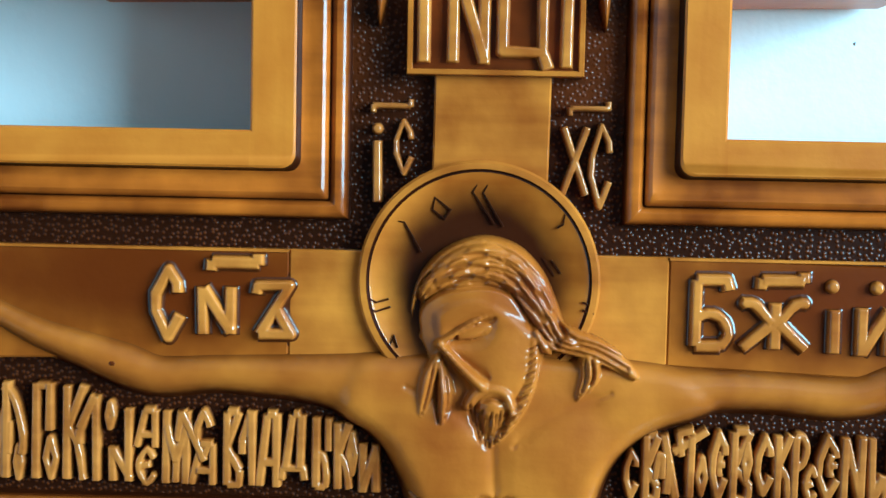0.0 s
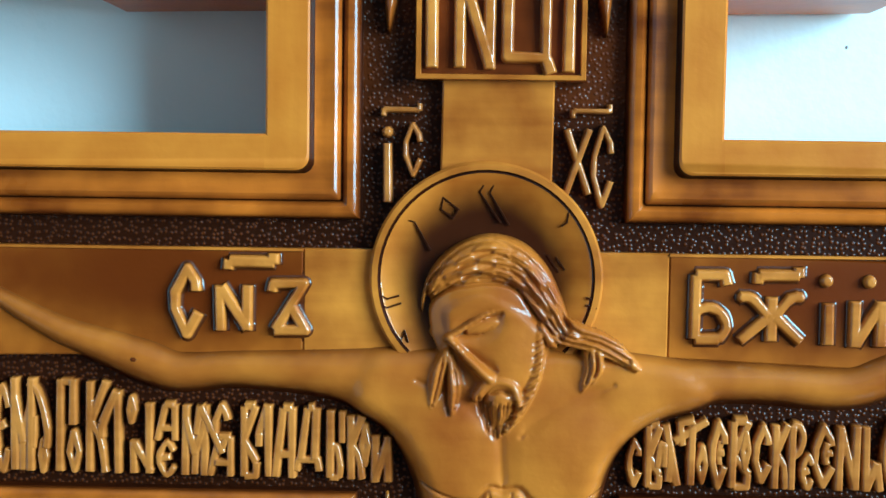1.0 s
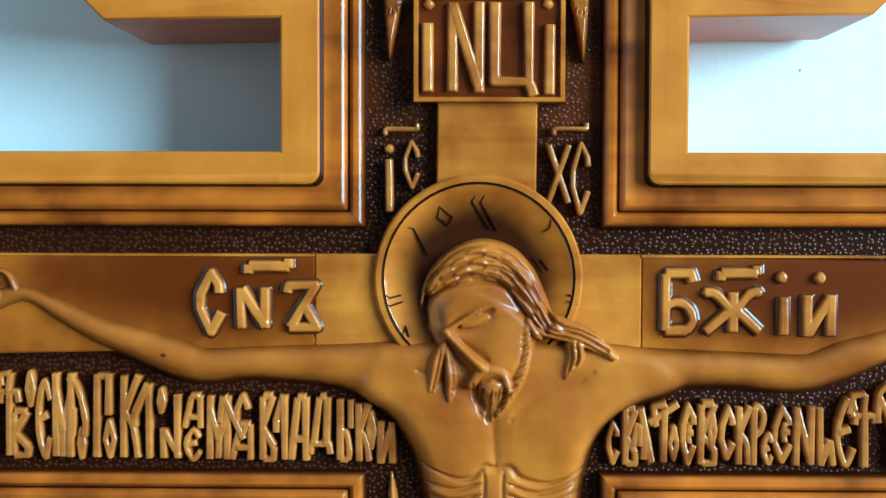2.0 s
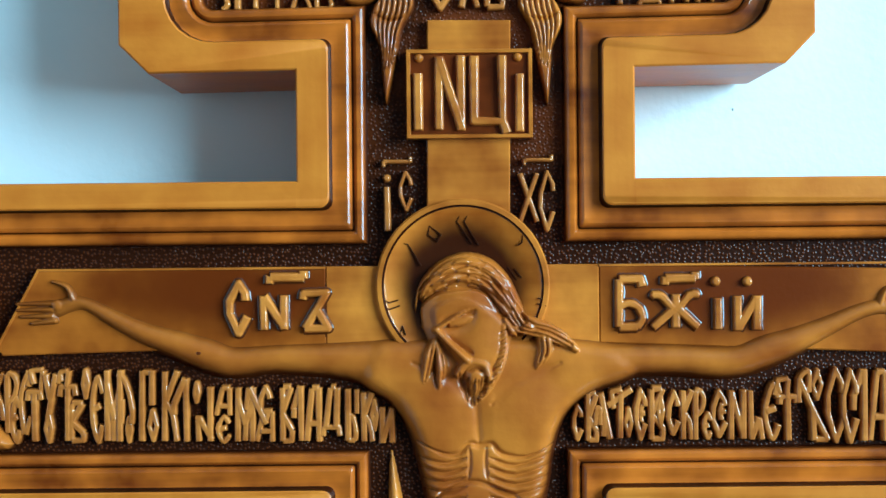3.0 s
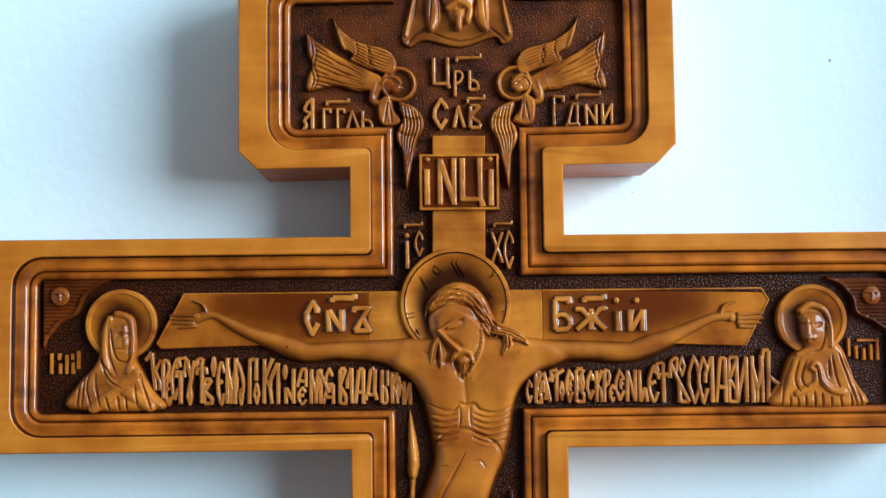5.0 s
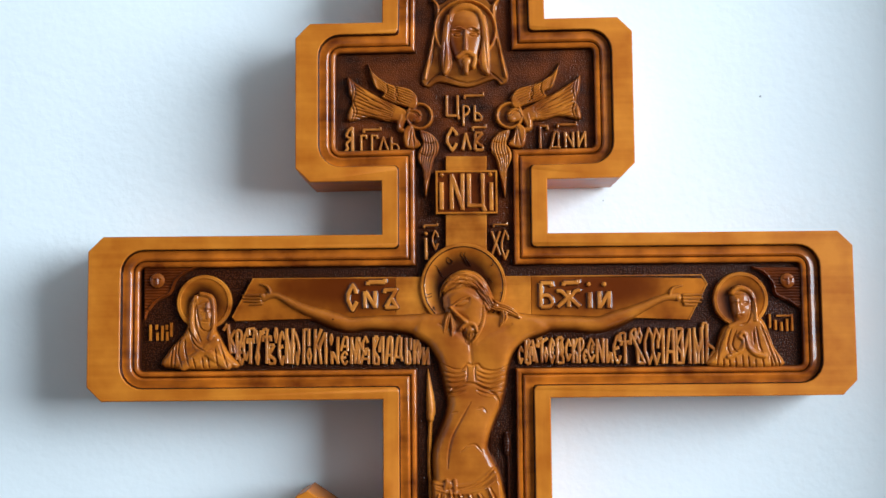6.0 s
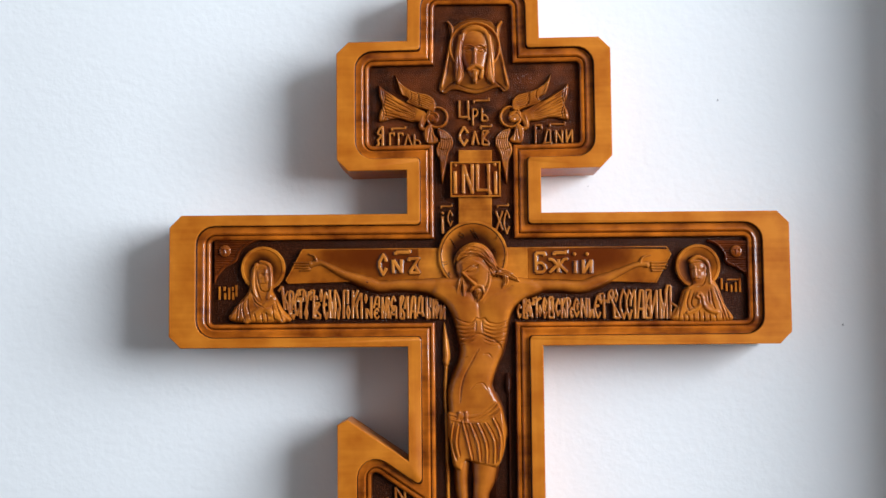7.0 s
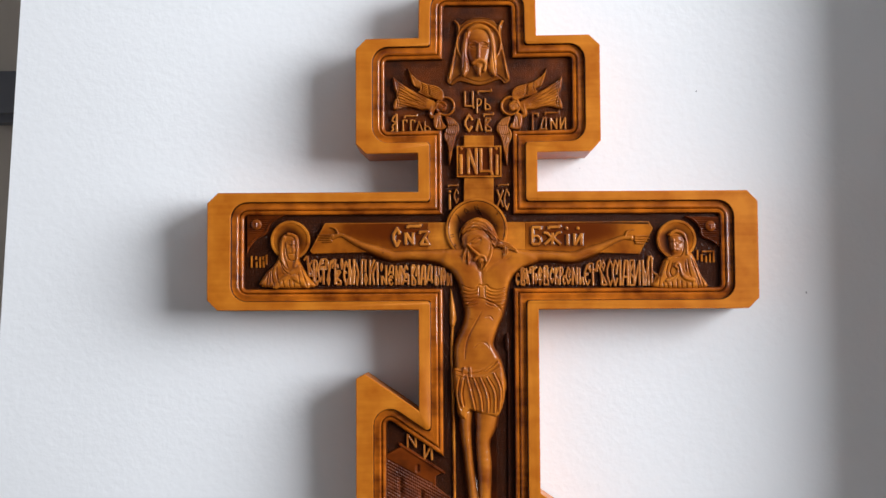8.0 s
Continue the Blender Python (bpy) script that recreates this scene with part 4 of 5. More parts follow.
crown = [(-24.3, 9.9), (-23.9, 18.6), (-21.8, 25.8), (-14.4, 33.2), (-4.7, 36.2), (5.4, 32.7), (12.9, 22.6), (18.4, 11.5), (27.1, 8.5), (35.4, 3.3)]
brow = [(-22.4, 9.9), (-22.9, 16.2), (-18.5, 20.1), (-11.0, 22.8), (-3.8, 23.3), (2.4, 20.6), (8.7, 13.8), (15.3, 7.3), (25.0, 4.7), (34.8, 0.8)]


def strand(k):
    """A line in the hair, k of the way from the crown to the brow."""
    return [(a[0] + (b[0] - a[0]) * k, a[1] + (b[1] - a[1]) * k) for a, b in zip(crown, brow)]


fig.limb([(16.0, 10.0, 4.0), (25.0, 7.2, 3.4), (32.0, 3.8, 2.6), (37.4, -0.4, 1.1)], [3.2, 3.0, 2.4, 1.2], base=10.2, soft=0.4)
for i in range(7):
    k = 0.05 + 0.9 * i / 6
    fig.cut([(x + 0.2 * math.sin(2.1 * n + 4 * k), z + 0.6 * math.sin(2.3 * n + 2.6 * i)) for n, (x, z) in enumerate(strand(k)[:10 if i % 3 == 0 else 8])], 0.50, -1.5, taper=False)
for i in range(6):
    # almond-shaped gouges, staggered from lock to lock
    line = eased(strand(0.125 + 0.9 * i / 6), False, 6)
    for n in range(3 + 3 * (i % 2), 41, 7):
        fig.cut([line[n], line[n + 2], line[n + 4]], 0.62, -1.1)
        fig.cut([(line[n][0], line[n][1] + 0.9), (line[n + 4][0], line[n + 4][1] + 0.9)], 0.4, 0.5)
fig.limb([(-2.2, -5.5, 4.7), (-1.4, -11.9, 5.0), (-1.9, -18.4, 2.5), (-2.5, -21.3, 0.8)], [4.2, 4.2, 3.0, 1.4], base=8.8, soft=0.4)
fig.limb([(-8.4, -9.2, 1.6), (-6.3, -6.0, 1.7), (-2.2, -4.6, 1.7), (1.9, -6.1, 1.7), (3.6, -10.8, 1.4)], 2.6, base=11.2, soft=0.3)
fig.limb([(9.1, 9.1, 1.4), (9.0, 1.1, 1.7), (7.0, -6.9, 1.9), (3.2, -14.2, 1.7), (0.0, -18.3, 1.3)], [1.8, 1.9, 2.0, 2.2, 2], base=10.6, soft=0.5)
fig.cut([(-4.7, -8.2), (-1.8, -7.1), (1.0, -8.3)], 0.5, -1.6).blob([(-1.8, -9.4)][0], 2.2, 1.0, 0.6, base=12.4)
for line in ([(-6.8, -9.7), (-6.1, -15.3), (-5.0, -20.0)], [(-4.6, -10.7), (-4.2, -16.0), (-3.1, -20.8)], [(-2.1, -11.0), (-2.3, -16.1), (-2.5, -21.3)], [(0.5, -10.6), (-0.1, -15.4), (-1.2, -20.3)], [(2.7, -10.2), (2.1, -14.2), (0.6, -18.3)], [(-8.1, -8.3), (-7.7, -12.1), (-6.7, -15.6)], [(-5.6, -10.4), (-5.2, -13.6), (-4.4, -18.4)], [(-3.1, -12.0), (-3.2, -16.0), (-2.8, -19.2)], [(-0.8, -11.6), (-1.0, -15.1), (-1.9, -19.3)], [(1.7, -11.2), (1.2, -14.3), (-0.3, -18.3)]):
    fig.cut(line, 0.46, -1.9)
for i in range(8):
    (a, b) = ([(10.4, 8.1), (7.6, 6.5)], [(10.2, 4.6), (7.4, 2.7)], [(10.0, 1.1), (6.9, -0.9)], [(9.1, -2.4), (6.0, -4.4)], [(7.9, -5.9), (4.5, -7.9)], [(6.4, -9.2), (3.0, -11.2)], [(4.6, -12.1), (1.5, -14.1)], [(2.5, -15.0), (-0.0, -16.7)])[i]
    fig.cut([a, b], 0.3, -1.2)
    fig.cut([(a[0], a[1] - 1.6), (b[0], b[1] - 1.6)], 0.25, -0.9)
fig.limb([(-17.2, 3.7, 1.4), (-19.7, -2.5, 2.4), (-21.1, -10.0, 1.7), (-22.0, -14.4, 0.5)], [3, 4, 3.4, 1.4], base=8.6, soft=0.3).limb([(-16.6, 2.1, 1.4), (-15.1, -5.9, 2.2), (-15.6, -13.1, 1.4), (-16.2, -15.8, 0.5)], [3, 4.4, 3.6, 1.4], base=8.8, soft=0.3).limb([(-14.3, -2.3, 0.9), (-12.6, -6.4, 0.6)], [3, 1.5], base=9, soft=0.3)
for line in ([(-18.2, 2.0), (-19.9, -6.0), (-21.4, -12.4)], [(-16.9, 0.5), (-17.3, -7.5), (-16.6, -14.7)], [(-15.3, -0.3), (-14.3, -7.4), (-15.0, -13.1)]):
    fig.cut(line, 0.45, -1.5)
fig.limb([(24.0, 5.9, 2.2), (24.8, -0.1, 2.2), (22.7, -5.2, 1.3), (21.6, -7.8, 0.3)], [3, 3.4, 2.6, 1], base=9, soft=0.3).limb([(26.2, 4.7, 1.6), (26.4, -0.7, 1.4), (24.9, -4.9, 0.5)], [3, 3, 1.2], base=9, soft=0.3).limb([(9.7, 11.3, 1.3), (12.3, 7.2, 1.4), (13.9, 5.7, 0.8)], [3, 3, 1.5], base=9.4, soft=0.3)
fig.cut([(23.4, 4.6), (23.9, -0.8), (22.4, -5.9)], 0.45, -1.5).cut([(25.3, 4.0), (25.8, -0.7), (24.3, -3.9)], 0.45, -1.4).cut([(17.6, 9.9), (27.1, 6.0), (35.5, 1.1)], 0.5, -1.2)
tagged(put("figure_relief", fig.mesh("figure_relief", [FIGURE]), cross), "plain carved hanging figure of glossy amber wood")


# ---- spear and sponge reed beside it
def spear():
    c = Carving(-55, -28, -300, -18, 0.7)
    c.limb([(-34.8, -40.6, 0.4), (-33.7, -55.3, 2.3), (-32.7, -70.7, 3.5), (-33.2, -76.8, 3.1)], [2, 4, 5, 4.6]).limb([(-33.2, -76.1, 3.1), (-33.2, -79.1, 2.7)], 5.4).limb([(-33.2, -78.4, 1.6), (-34.3, -112.8, 1.6)] + [(-32.8, -155.7, 1.6), (-31.9, -325.0, 1.6)], 3.2)
    return c.mesh("spear", [AMBER])


put("spear", spear(), cross)
reed = Carving(16, 44, -300, -70, 0.7)
reed.blob([(26.3, -99.0)][0], 3.4, 10.5, 5.0).limb([(26.2, -105.9, 1.2)] + [(27.5, -119.5, 1.1), (26.4, -325.3, 1.1)], 2.8)
for i in range(9):
    z = [(26.3, -99.0)][0][1] - 10 + 2.4 * i
    x = [(26.3, -99.0)][0][0]
    reed.cut([(x - 3.6, z), (x + 3.6, z + 2.4)], 0.4, -0.9).cut([(x - 3.6, z + 2.4), (x + 3.6, z)], 0.4, -0.9)
put("sponge_reed", reed.mesh("sponge_reed", [STAIN]), cross)


# ---- half-length mourners in the ends of the long board
def ring_of(c, r, mat=None):
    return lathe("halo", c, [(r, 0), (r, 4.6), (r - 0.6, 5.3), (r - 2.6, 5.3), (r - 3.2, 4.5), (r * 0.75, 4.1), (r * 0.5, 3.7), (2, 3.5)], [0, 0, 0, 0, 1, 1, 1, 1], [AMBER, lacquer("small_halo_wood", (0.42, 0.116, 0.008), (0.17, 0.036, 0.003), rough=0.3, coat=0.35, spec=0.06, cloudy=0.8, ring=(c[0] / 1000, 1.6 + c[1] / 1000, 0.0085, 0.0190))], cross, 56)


ring_of([(-210.2, 13.8)][0], 21.6), ring_of([(212.2, 12.4)][0], 21.6)
w = Carving(-248, -178, -46, 40, 0.45)
w.plate([(-240.8, -37.5), (-237.5, -22.8), (-228.3, -12.8), (-223.7, -3.6), (-222.3, 12.0), (-218.4, 18.9), (-212.2, 22.4), (-206.0, 20.4), (-202.1, 14.1), (-201.5, -3.8), (-197.2, -14.0), (-190.9, -24.9), (-184.3, -38.1)], 8.2, 5)
w.blob([(-209.0, 6.8)][0], 6.2, 11, 2.2, base=7.2).limb([(-207.1, 12.6, 1.2), (-206.2, 1.7, 1.6)], 1.0, base=9, soft=0.4)
w.limb([(-216.1, 17.4, 2.3), (-218.4, 8.8, 2.3), (-219.0, -6.7, 2.7), (-215.8, -20.3, 2.7)], 2.2, base=7, soft=0.3).limb([(-212.2, 20.4, 2.0), (-205.2, 18.0, 2.0), (-202.8, 12.5, 2.0), (-202.3, -3.0, 2.0), (-205.0, -14.6, 2.3)], 2.2, base=7, soft=0.3)
w.limb([(-225.7, -36.1, 3.5), (-214.2, -27.7, 3.9), (-200.3, -16.3, 3.5)], [2.5, 3, 2], base=7, soft=0.3).limb([(-191.6, -35.7, 3.5), (-204.9, -27.0, 3.9), (-215.8, -20.7, 3.1)], [2.5, 2.6, 2], base=7, soft=0.3)
for line in ([(-220.0, 14.3), (-221.4, -2.8), (-217.4, -18.4), (-208.8, -24.3)], [(-216.8, 14.3), (-216.7, -2.9), (-211.9, -16.9)], [(-228.3, -14.4), (-229.7, -26.0), (-226.5, -36.8)], [(-224.4, -15.2), (-224.3, -24.1), (-221.1, -36.1)], [(-234.0, -22.1), (-235.8, -36.7)], [(-198.0, -15.5), (-196.4, -22.5), (-193.2, -30.3)], [(-201.0, -22.4), (-198.6, -37.2)], [(-194.8, -26.4), (-190.9, -37.3)], [(-218.0, -29.2), (-216.4, -37.7)], [(-211.1, -29.3), (-210.2, -37.8)], [(-206.4, -29.3), (-205.6, -37.9)], [(-222.1, -6.7), (-214.3, -18.4)], [(-231.3, -18.2), (-232.7, -36.8)]):
    w.cut(line, 0.55, -1.7)
w.swell([(-210.2, 7.9)][0], 3.5, 2.2, -1.2).swell([(-205.5, 7.1)][0], 2.2, 2.2, -1.0).swell([(-209.0, 0.1)][0], 5, 3, 0.6)
w.cut([(-216.1, 15.8), (-214.4, 1.0), (-211.2, -7.6), (-205.0, -8.4), (-202.7, -3.0)], 0.5, -1.8)
for line in ([(-212.9, 5.6), (-208.2, 7.1)], [(-211.3, -1.4), (-206.2, -1.4)], [(-214.5, 11.9), (-205.9, 14.1)]):
    w.cut(line, 0.5, -0.9)
tagged(put("mourner_relief", w.mesh("mourner_relief", [FLESH]), cross), "plain carved half-length veiled figure with crossed arms")
m = Carving(180, 250, -46, 40, 0.45)
m.plate([(185.8, -40.4), (191.3, -26.9), (197.3, -9.8), (205.3, -4.4), (203.7, 5.8), (202.8, 16.0), (207.0, 21.5), (215.7, 22.5), (222.1, 15.8), (223.6, 2.4), (231.2, -5.5), (237.7, -24.3), (243.3, -41.1)], 8.2, 5)
m.blob([(211.2, 7.3)][0], 6.4, 11.5, 2.2, base=7.2).limb([(208.2, 12.0, 1.2), (208.7, 1.0, 1.6)], 1.0, base=9, soft=0.4)
m.limb([(204.5, 17.6, 2.0), (210.9, 21.4, 2.3), (219.4, 17.4, 2.3), (222.3, 7.9, 2.0), (222.7, -3.8, 2.0)], 2.4, base=7, soft=0.3).limb([(217.1, -6.1, 2.7), (210.0, -6.8, 2.7), (203.2, -9.1, 2.3)], 1.4, base=7, soft=0.4)
m.limb([(200.5, -32.4, 2.3), (210.9, -27.1, 2.3), (212.7, -20.1, 2.0), (209.6, -16.9, 2.0), (211.7, -14.2, 2.0), (214.4, -16.2, 2.0), (216.4, -24.8, 2.3), (221.8, -30.3, 2.7), (228.8, -32.0, 2.7)], 3.0, base=7, soft=0.3)
for line in ([(199.2, -11.4), (193.6, -26.9), (191.6, -40.1)], [(203.6, -10.6), (200.0, -23.1), (202.5, -31.7)], [(207.4, -12.2), (203.9, -23.1), (206.9, -29.0)], [(222.9, -9.3), (225.1, -23.3), (227.3, -29.2)], [(226.8, -7.8), (232.2, -23.4), (237.9, -40.6)], [(220.8, -11.6), (221.2, -23.3)], [(229.5, -10.1), (236.8, -27.4), (241.0, -40.6)], [(196.5, -33.9), (197.1, -40.9)], [(201.2, -34.8), (201.8, -41.0)], [(206.0, -33.2), (206.5, -41.0)], [(211.5, -31.0), (212.0, -41.1)], [(216.2, -31.8), (216.7, -41.1)], [(221.6, -34.2), (222.2, -41.2)], [(227.1, -34.3), (228.4, -41.3)], [(233.5, -32.0), (234.7, -41.3)], [(213.5, -17.8), (214.1, -24.8)]):
    m.cut(line, 0.55, -1.7)
m.swell([(205.8, 8.9)][0], 2.4, 2.2, -1.0).swell([(214.4, 8.8)][0], 3.2, 2.2, -1.2).swell([(210.2, 1.0)][0], 5, 3, 0.6)
m.cut([(220.1, 12.7), (218.8, 0.2), (215.5, -6.1), (209.9, -7.6)], 0.5, -1.6).cut([(204.4, 16.0), (210.0, 19.1), (217.8, 15.8), (221.5, 8.0), (221.9, -3.8)], 0.4, -1.0)
for line in ([(206.6, 9.7), (210.5, 9.6)], [(214.5, 10.4), (217.6, 9.6)], [(207.8, 0.3), (212.5, -0.6)], [(206.0, 15.2), (215.4, 15.9), (220.8, 11.1)]):
    m.cut(line, 0.5, -0.9)
tagged(put("mourner_relief", m.mesh("mourner_relief", [FLESH]), cross), "plain carved half-length figure with joined palms")


def spandrel(pts, lines):
    c = Carving(min(p[0] for p in pts) - 2, max(p[0] for p in pts) + 2, min(p[1] for p in pts) - 2, max(p[1] for p in pts) + 2, 0.5)
    c.plate(pts, 3.6, 0.8, ease=False)
    for i in range(lines):
        z = max(p[1] for p in pts) - 1.4 - 2.3 * i
        c.cut([(min(p[0] for p in pts), z), (max(p[0] for p in pts), z)], 0.5, -1.2, taper=False)
    border = [p for p in pts[1:-1]]
    c.limb([(*p, 1.0) for p in border], 5.0, soft=0)
    return c.mesh("corner_ornament", [RUST])


def corner_disc(x, z):
    """A small round face-less disc with a raised cross bar and stem."""
    c = Carving(x - 8, x + 8, z - 8, z + 8, 0.4).blob((x, z), 5.9, 5.9, 1.6, base=4.0, soft=0)
    c.limb([(x, z + 1.6, 0.9), (x, z - 2.6, 1.1)], 1.0, base=5.2, soft=0.3).limb([(x - 3.0, z + 1.9, 0.8), (x + 3.0, z + 1.9, 0.8)], 0.9, base=5.0, soft=0.3)
    c.cut([(x - 3.2, z + 0.6), (x - 1.2, z + 0.6)], 0.4, -1.0).cut([(x + 1.2, z + 0.6), (x + 3.2, z + 0.6)], 0.4, -1.0)
    return put("disc", c.mesh("disc", [FLESH]), cross)


corner_disc(-247.4, 31.4), corner_disc(249.7, 26.9)
put("corner_ornament", spandrel([(-258.4, 42.8), (-215.5, 42.4), (-224.8, 38.6), (-233.4, 31.6), (-237.9, 21.5), (-248.0, 16.1), (-254.1, 9.2), (-257.9, -0.9)], 17), cross)
put("corner_ornament", spandrel([(261.6, 37.4), (223.3, 37.8), (231.8, 33.8), (238.6, 25.0), (240.7, 16.4), (250.0, 11.6), (256.9, 6.8), (260.3, 2.0)], 15), cross)
# worn lettering that cannot be made out
for box4 in ([(-253.8, -15.7), (-252.0, -3.3)], [(-249.3, -7.2), (-247.0, -3.3)], [(-248.4, -15.7), (-246.5, -9.5)], [(-244.5, -15.8), (-242.7, -4.1)], [(-241.1, -7.3), (-239.2, -3.4)], [(-240.7, -15.8), (-238.8, -8.8)], [(-237.6, -12.7), (-235.7, -1.9)],
             [(234.2, -10.2), (236.6, 0.7)], [(238.9, -11.8), (241.1, -4.0)], [(243.6, -12.6), (245.8, -5.6)], [(247.9, -12.7), (250.2, -3.3)], [(251.8, -12.7), (254.3, 0.5)], [(240.8, -1.7), (252.7, 0.2)]):
    (a, b) = box4
    v, f = [], []
    if abs(b[0] - a[0]) > abs(b[1] - a[1]):
        ribbon([(a[0], (a[1] + b[1]) / 2), (b[0], (a[1] + b[1]) / 2)], 0.8, 0, 2.6, v, f)
    else:
        ribbon([((a[0] + b[0]) / 2, a[1]), ((a[0] + b[0]) / 2, b[1])], 0.9, 0, 2.6, v, f)
    put("lettering_bar", mesh_of("lettering_bar", v, f, [AMBER]), cross)


# ---- winged pair on the upper board
def winged(mirror):
    def q(pts):
        return [((MIRROR - p[0]) if mirror else p[0], *p[1:]) for p in pts]
    MIRROR = 2 * [(-4.0, 153.0)][0][0]
    x0, x1 = (-95, 0) if not mirror else (MIRROR, MIRROR + 95)
    c = Carving(x0 - 5, x1 + 5, 60, 220, 0.45)
    c.plate(q([(-97.4, 193.7), (-91.4, 189.2), (-78.8, 181.0), (-61.7, 172.0), (-50.3, 166.2), (-47.2, 159.8), (-51.2, 155.0), (-54.4, 148.6), (-58.3, 155.9), (-67.8, 156.8), (-79.7, 160.1), (-96.3, 157.0), (-97.1, 165.0), (-93.9, 173.1), (-97.0, 181.9)]), 5.2, 2.6)
    for i in range(9):
        k = i / 8
        (a0, a1), (b0, b1) = [(-91.4, 185.9), (-93.9, 161.0)], [(-59.0, 167.9), (-62.2, 157.5)]
        m0 = (a0[0] + (a1[0] - a0[0]) * k, a0[1] + (a1[1] - a0[1]) * k)
        m1 = (b0[0] + (b1[0] - b0[0]) * k, b0[1] + (b1[1] - b0[1]) * k)
        f = 0.25 + 0.5 * ((i * 0.618) % 1)
        mm = (m0[0] + (m1[0] - m0[0]) * f, m0[1] + (m1[1] - m0[1]) * f - 1.5)
        c.cut(q([m0, mm]), 0.45, -1.4)
        c.cut(q([(mm[0] + 2, mm[1] + 2), (m1[0], m1[1])]), 0.4, -1.1)
    for line in ([(-93.0, 190.0), (-90.7, 181.1), (-92.3, 173.0), (-89.9, 165.0), (-92.3, 157.8)], [(-95.0, 191.6), (-93.0, 181.1), (-94.7, 173.9), (-92.3, 165.0), (-94.3, 157.8)]):
        c.cut(q(line), 0.5, -1.3)
    c.plate(q([(-81.0, 204.4), (-77.9, 198.7), (-71.5, 192.2), (-62.0, 186.9), (-47.8, 183.1), (-41.9, 177.4), (-41.1, 170.2), (-44.7, 166.2), (-51.9, 168.7), (-62.1, 172.0), (-70.1, 176.1), (-68.4, 180.1), (-75.6, 185.0)]), 5.8, 1.4, soft=0)
    for i in range(7):
        k = i / 6
        tip, root = [(-79.5, 200.4), (-74.0, 185.8)], [(-43.0, 178.3), (-49.5, 167.8)]
        mids = [(-65.2, 187.3), (-66.9, 176.9)]
        line = [tuple(np.array(p) + (np.array(r) - np.array(p)) * k) for p, r in (tip, mids, root)]
        c.cut(q(line), 0.42, -1.5)
    c.cut(q([(-57.3, 184.8), (-58.9, 177.6), (-54.2, 170.3)]), 0.5, -1.2)
    h = q([(-40.0, 160.9)])[0]
    c.blob(h, 11.2, 11.2, 0.4, base=1.6, soft=0)
    for i in range(16):
        a0, a1 = 2 * math.pi * i / 16, 2 * math.pi * (i + 1) / 16
        c.limb([(h[0] + 10 * math.cos(a0), h[1] + 10 * math.sin(a0), 1.7), (h[0] + 10 * math.cos(a1), h[1] + 10 * math.sin(a1), 1.7)], 5.4, soft=0)
    c.blob(q([(-44.4, 161.4)])[0], 6.4, 5.4, 2.6, base=3.6, soft=0, turn=-20 if mirror else 20).blob(q([(-41.8, 158.6)])[0], 3.6, 3.0, 2.0, base=4.6, soft=0.3, turn=-30 if mirror else 30)
    c.limb(q([(-50.0, 160.4, 1.3), (-47.4, 164.6, 1.5), (-42.6, 164.8, 1.5), (-39.0, 161.6, 1.2)]), 6.4, soft=0.2)
    c.cut(q([(-47.1, 165.4), (-41.6, 162.9), (-39.2, 159.7)]), 0.4, -1.0).cut(q([(-43.2, 159.7), (-40.8, 158.1)]), 0.3, -0.7)
    c.cut(q([(-48.7, 164.6), (-44.0, 163.0), (-40.0, 158.9)]), 0.5, -1.2)
    c.limb(q([(-54.3, 161.5, 3.1), (-55.9, 151.0, 2.7), (-48.0, 148.6, 2.3)]), 5.6, soft=0.3)
    c.plate(q([(-52.8, 150.2), (-45.6, 154.1), (-42.5, 144.5), (-38.6, 137.3), (-46.6, 134.1), (-52.1, 137.4)]), 6.0, 1.6, soft=0)
    for line in ([(-46.4, 150.9), (-48.9, 136.6)], [(-45.7, 150.9), (-44.2, 136.5)], [(-45.6, 151.7), (-41.0, 138.9)]):
        c.cut(q(line), 0.5, -1.3)
    c.plate(q([(-40.1, 149.3), (-31.4, 147.6), (-25.5, 141.1), (-24.4, 133.9), (-28.5, 126.0), (-30.5, 117.2), (-33.0, 104.5), (-35.5, 95.0), (-37.0, 104.5), (-38.0, 117.3), (-41.9, 126.9), (-40.7, 133.3), (-37.8, 138.9)]), 5.6, 1.6, soft=0)
    for i in range(6):
        k = i / 5
        pts = [tuple(np.array(p) + (np.array(r) - np.array(p)) * k) for p, r in ([(-38.6, 147.7), (-29.1, 145.2)], [(-37.1, 135.6), (-26.4, 134.7)], [(-38.7, 126.1), (-30.1, 122.8)], [(-36.1, 109.3), (-33.0, 110.9)])]
        c.cut(q(pts), 0.42, -1.6)
    for a, b in (([(-39.6, 141.0), (-33.0, 138.6), (-26.0, 139.4)]), ([(-41.0, 131.6), (-34.6, 128.4), (-28.0, 129.6)])), (([(-67.0, 190.0), (-65.0, 182.0), (-67.4, 176.6)]), ([(-60.0, 186.6), (-57.0, 178.0), (-58.6, 172.6)])):
        c.cut(q(a), 0.5, -1.2).cut(q(b), 0.5, -1.1)
    return c.mesh("winged_relief", [FLESH])


for flip in (False, True):
    tagged(put("winged_relief", winged(flip), cross), "plain carved winged figure bowing inwards")

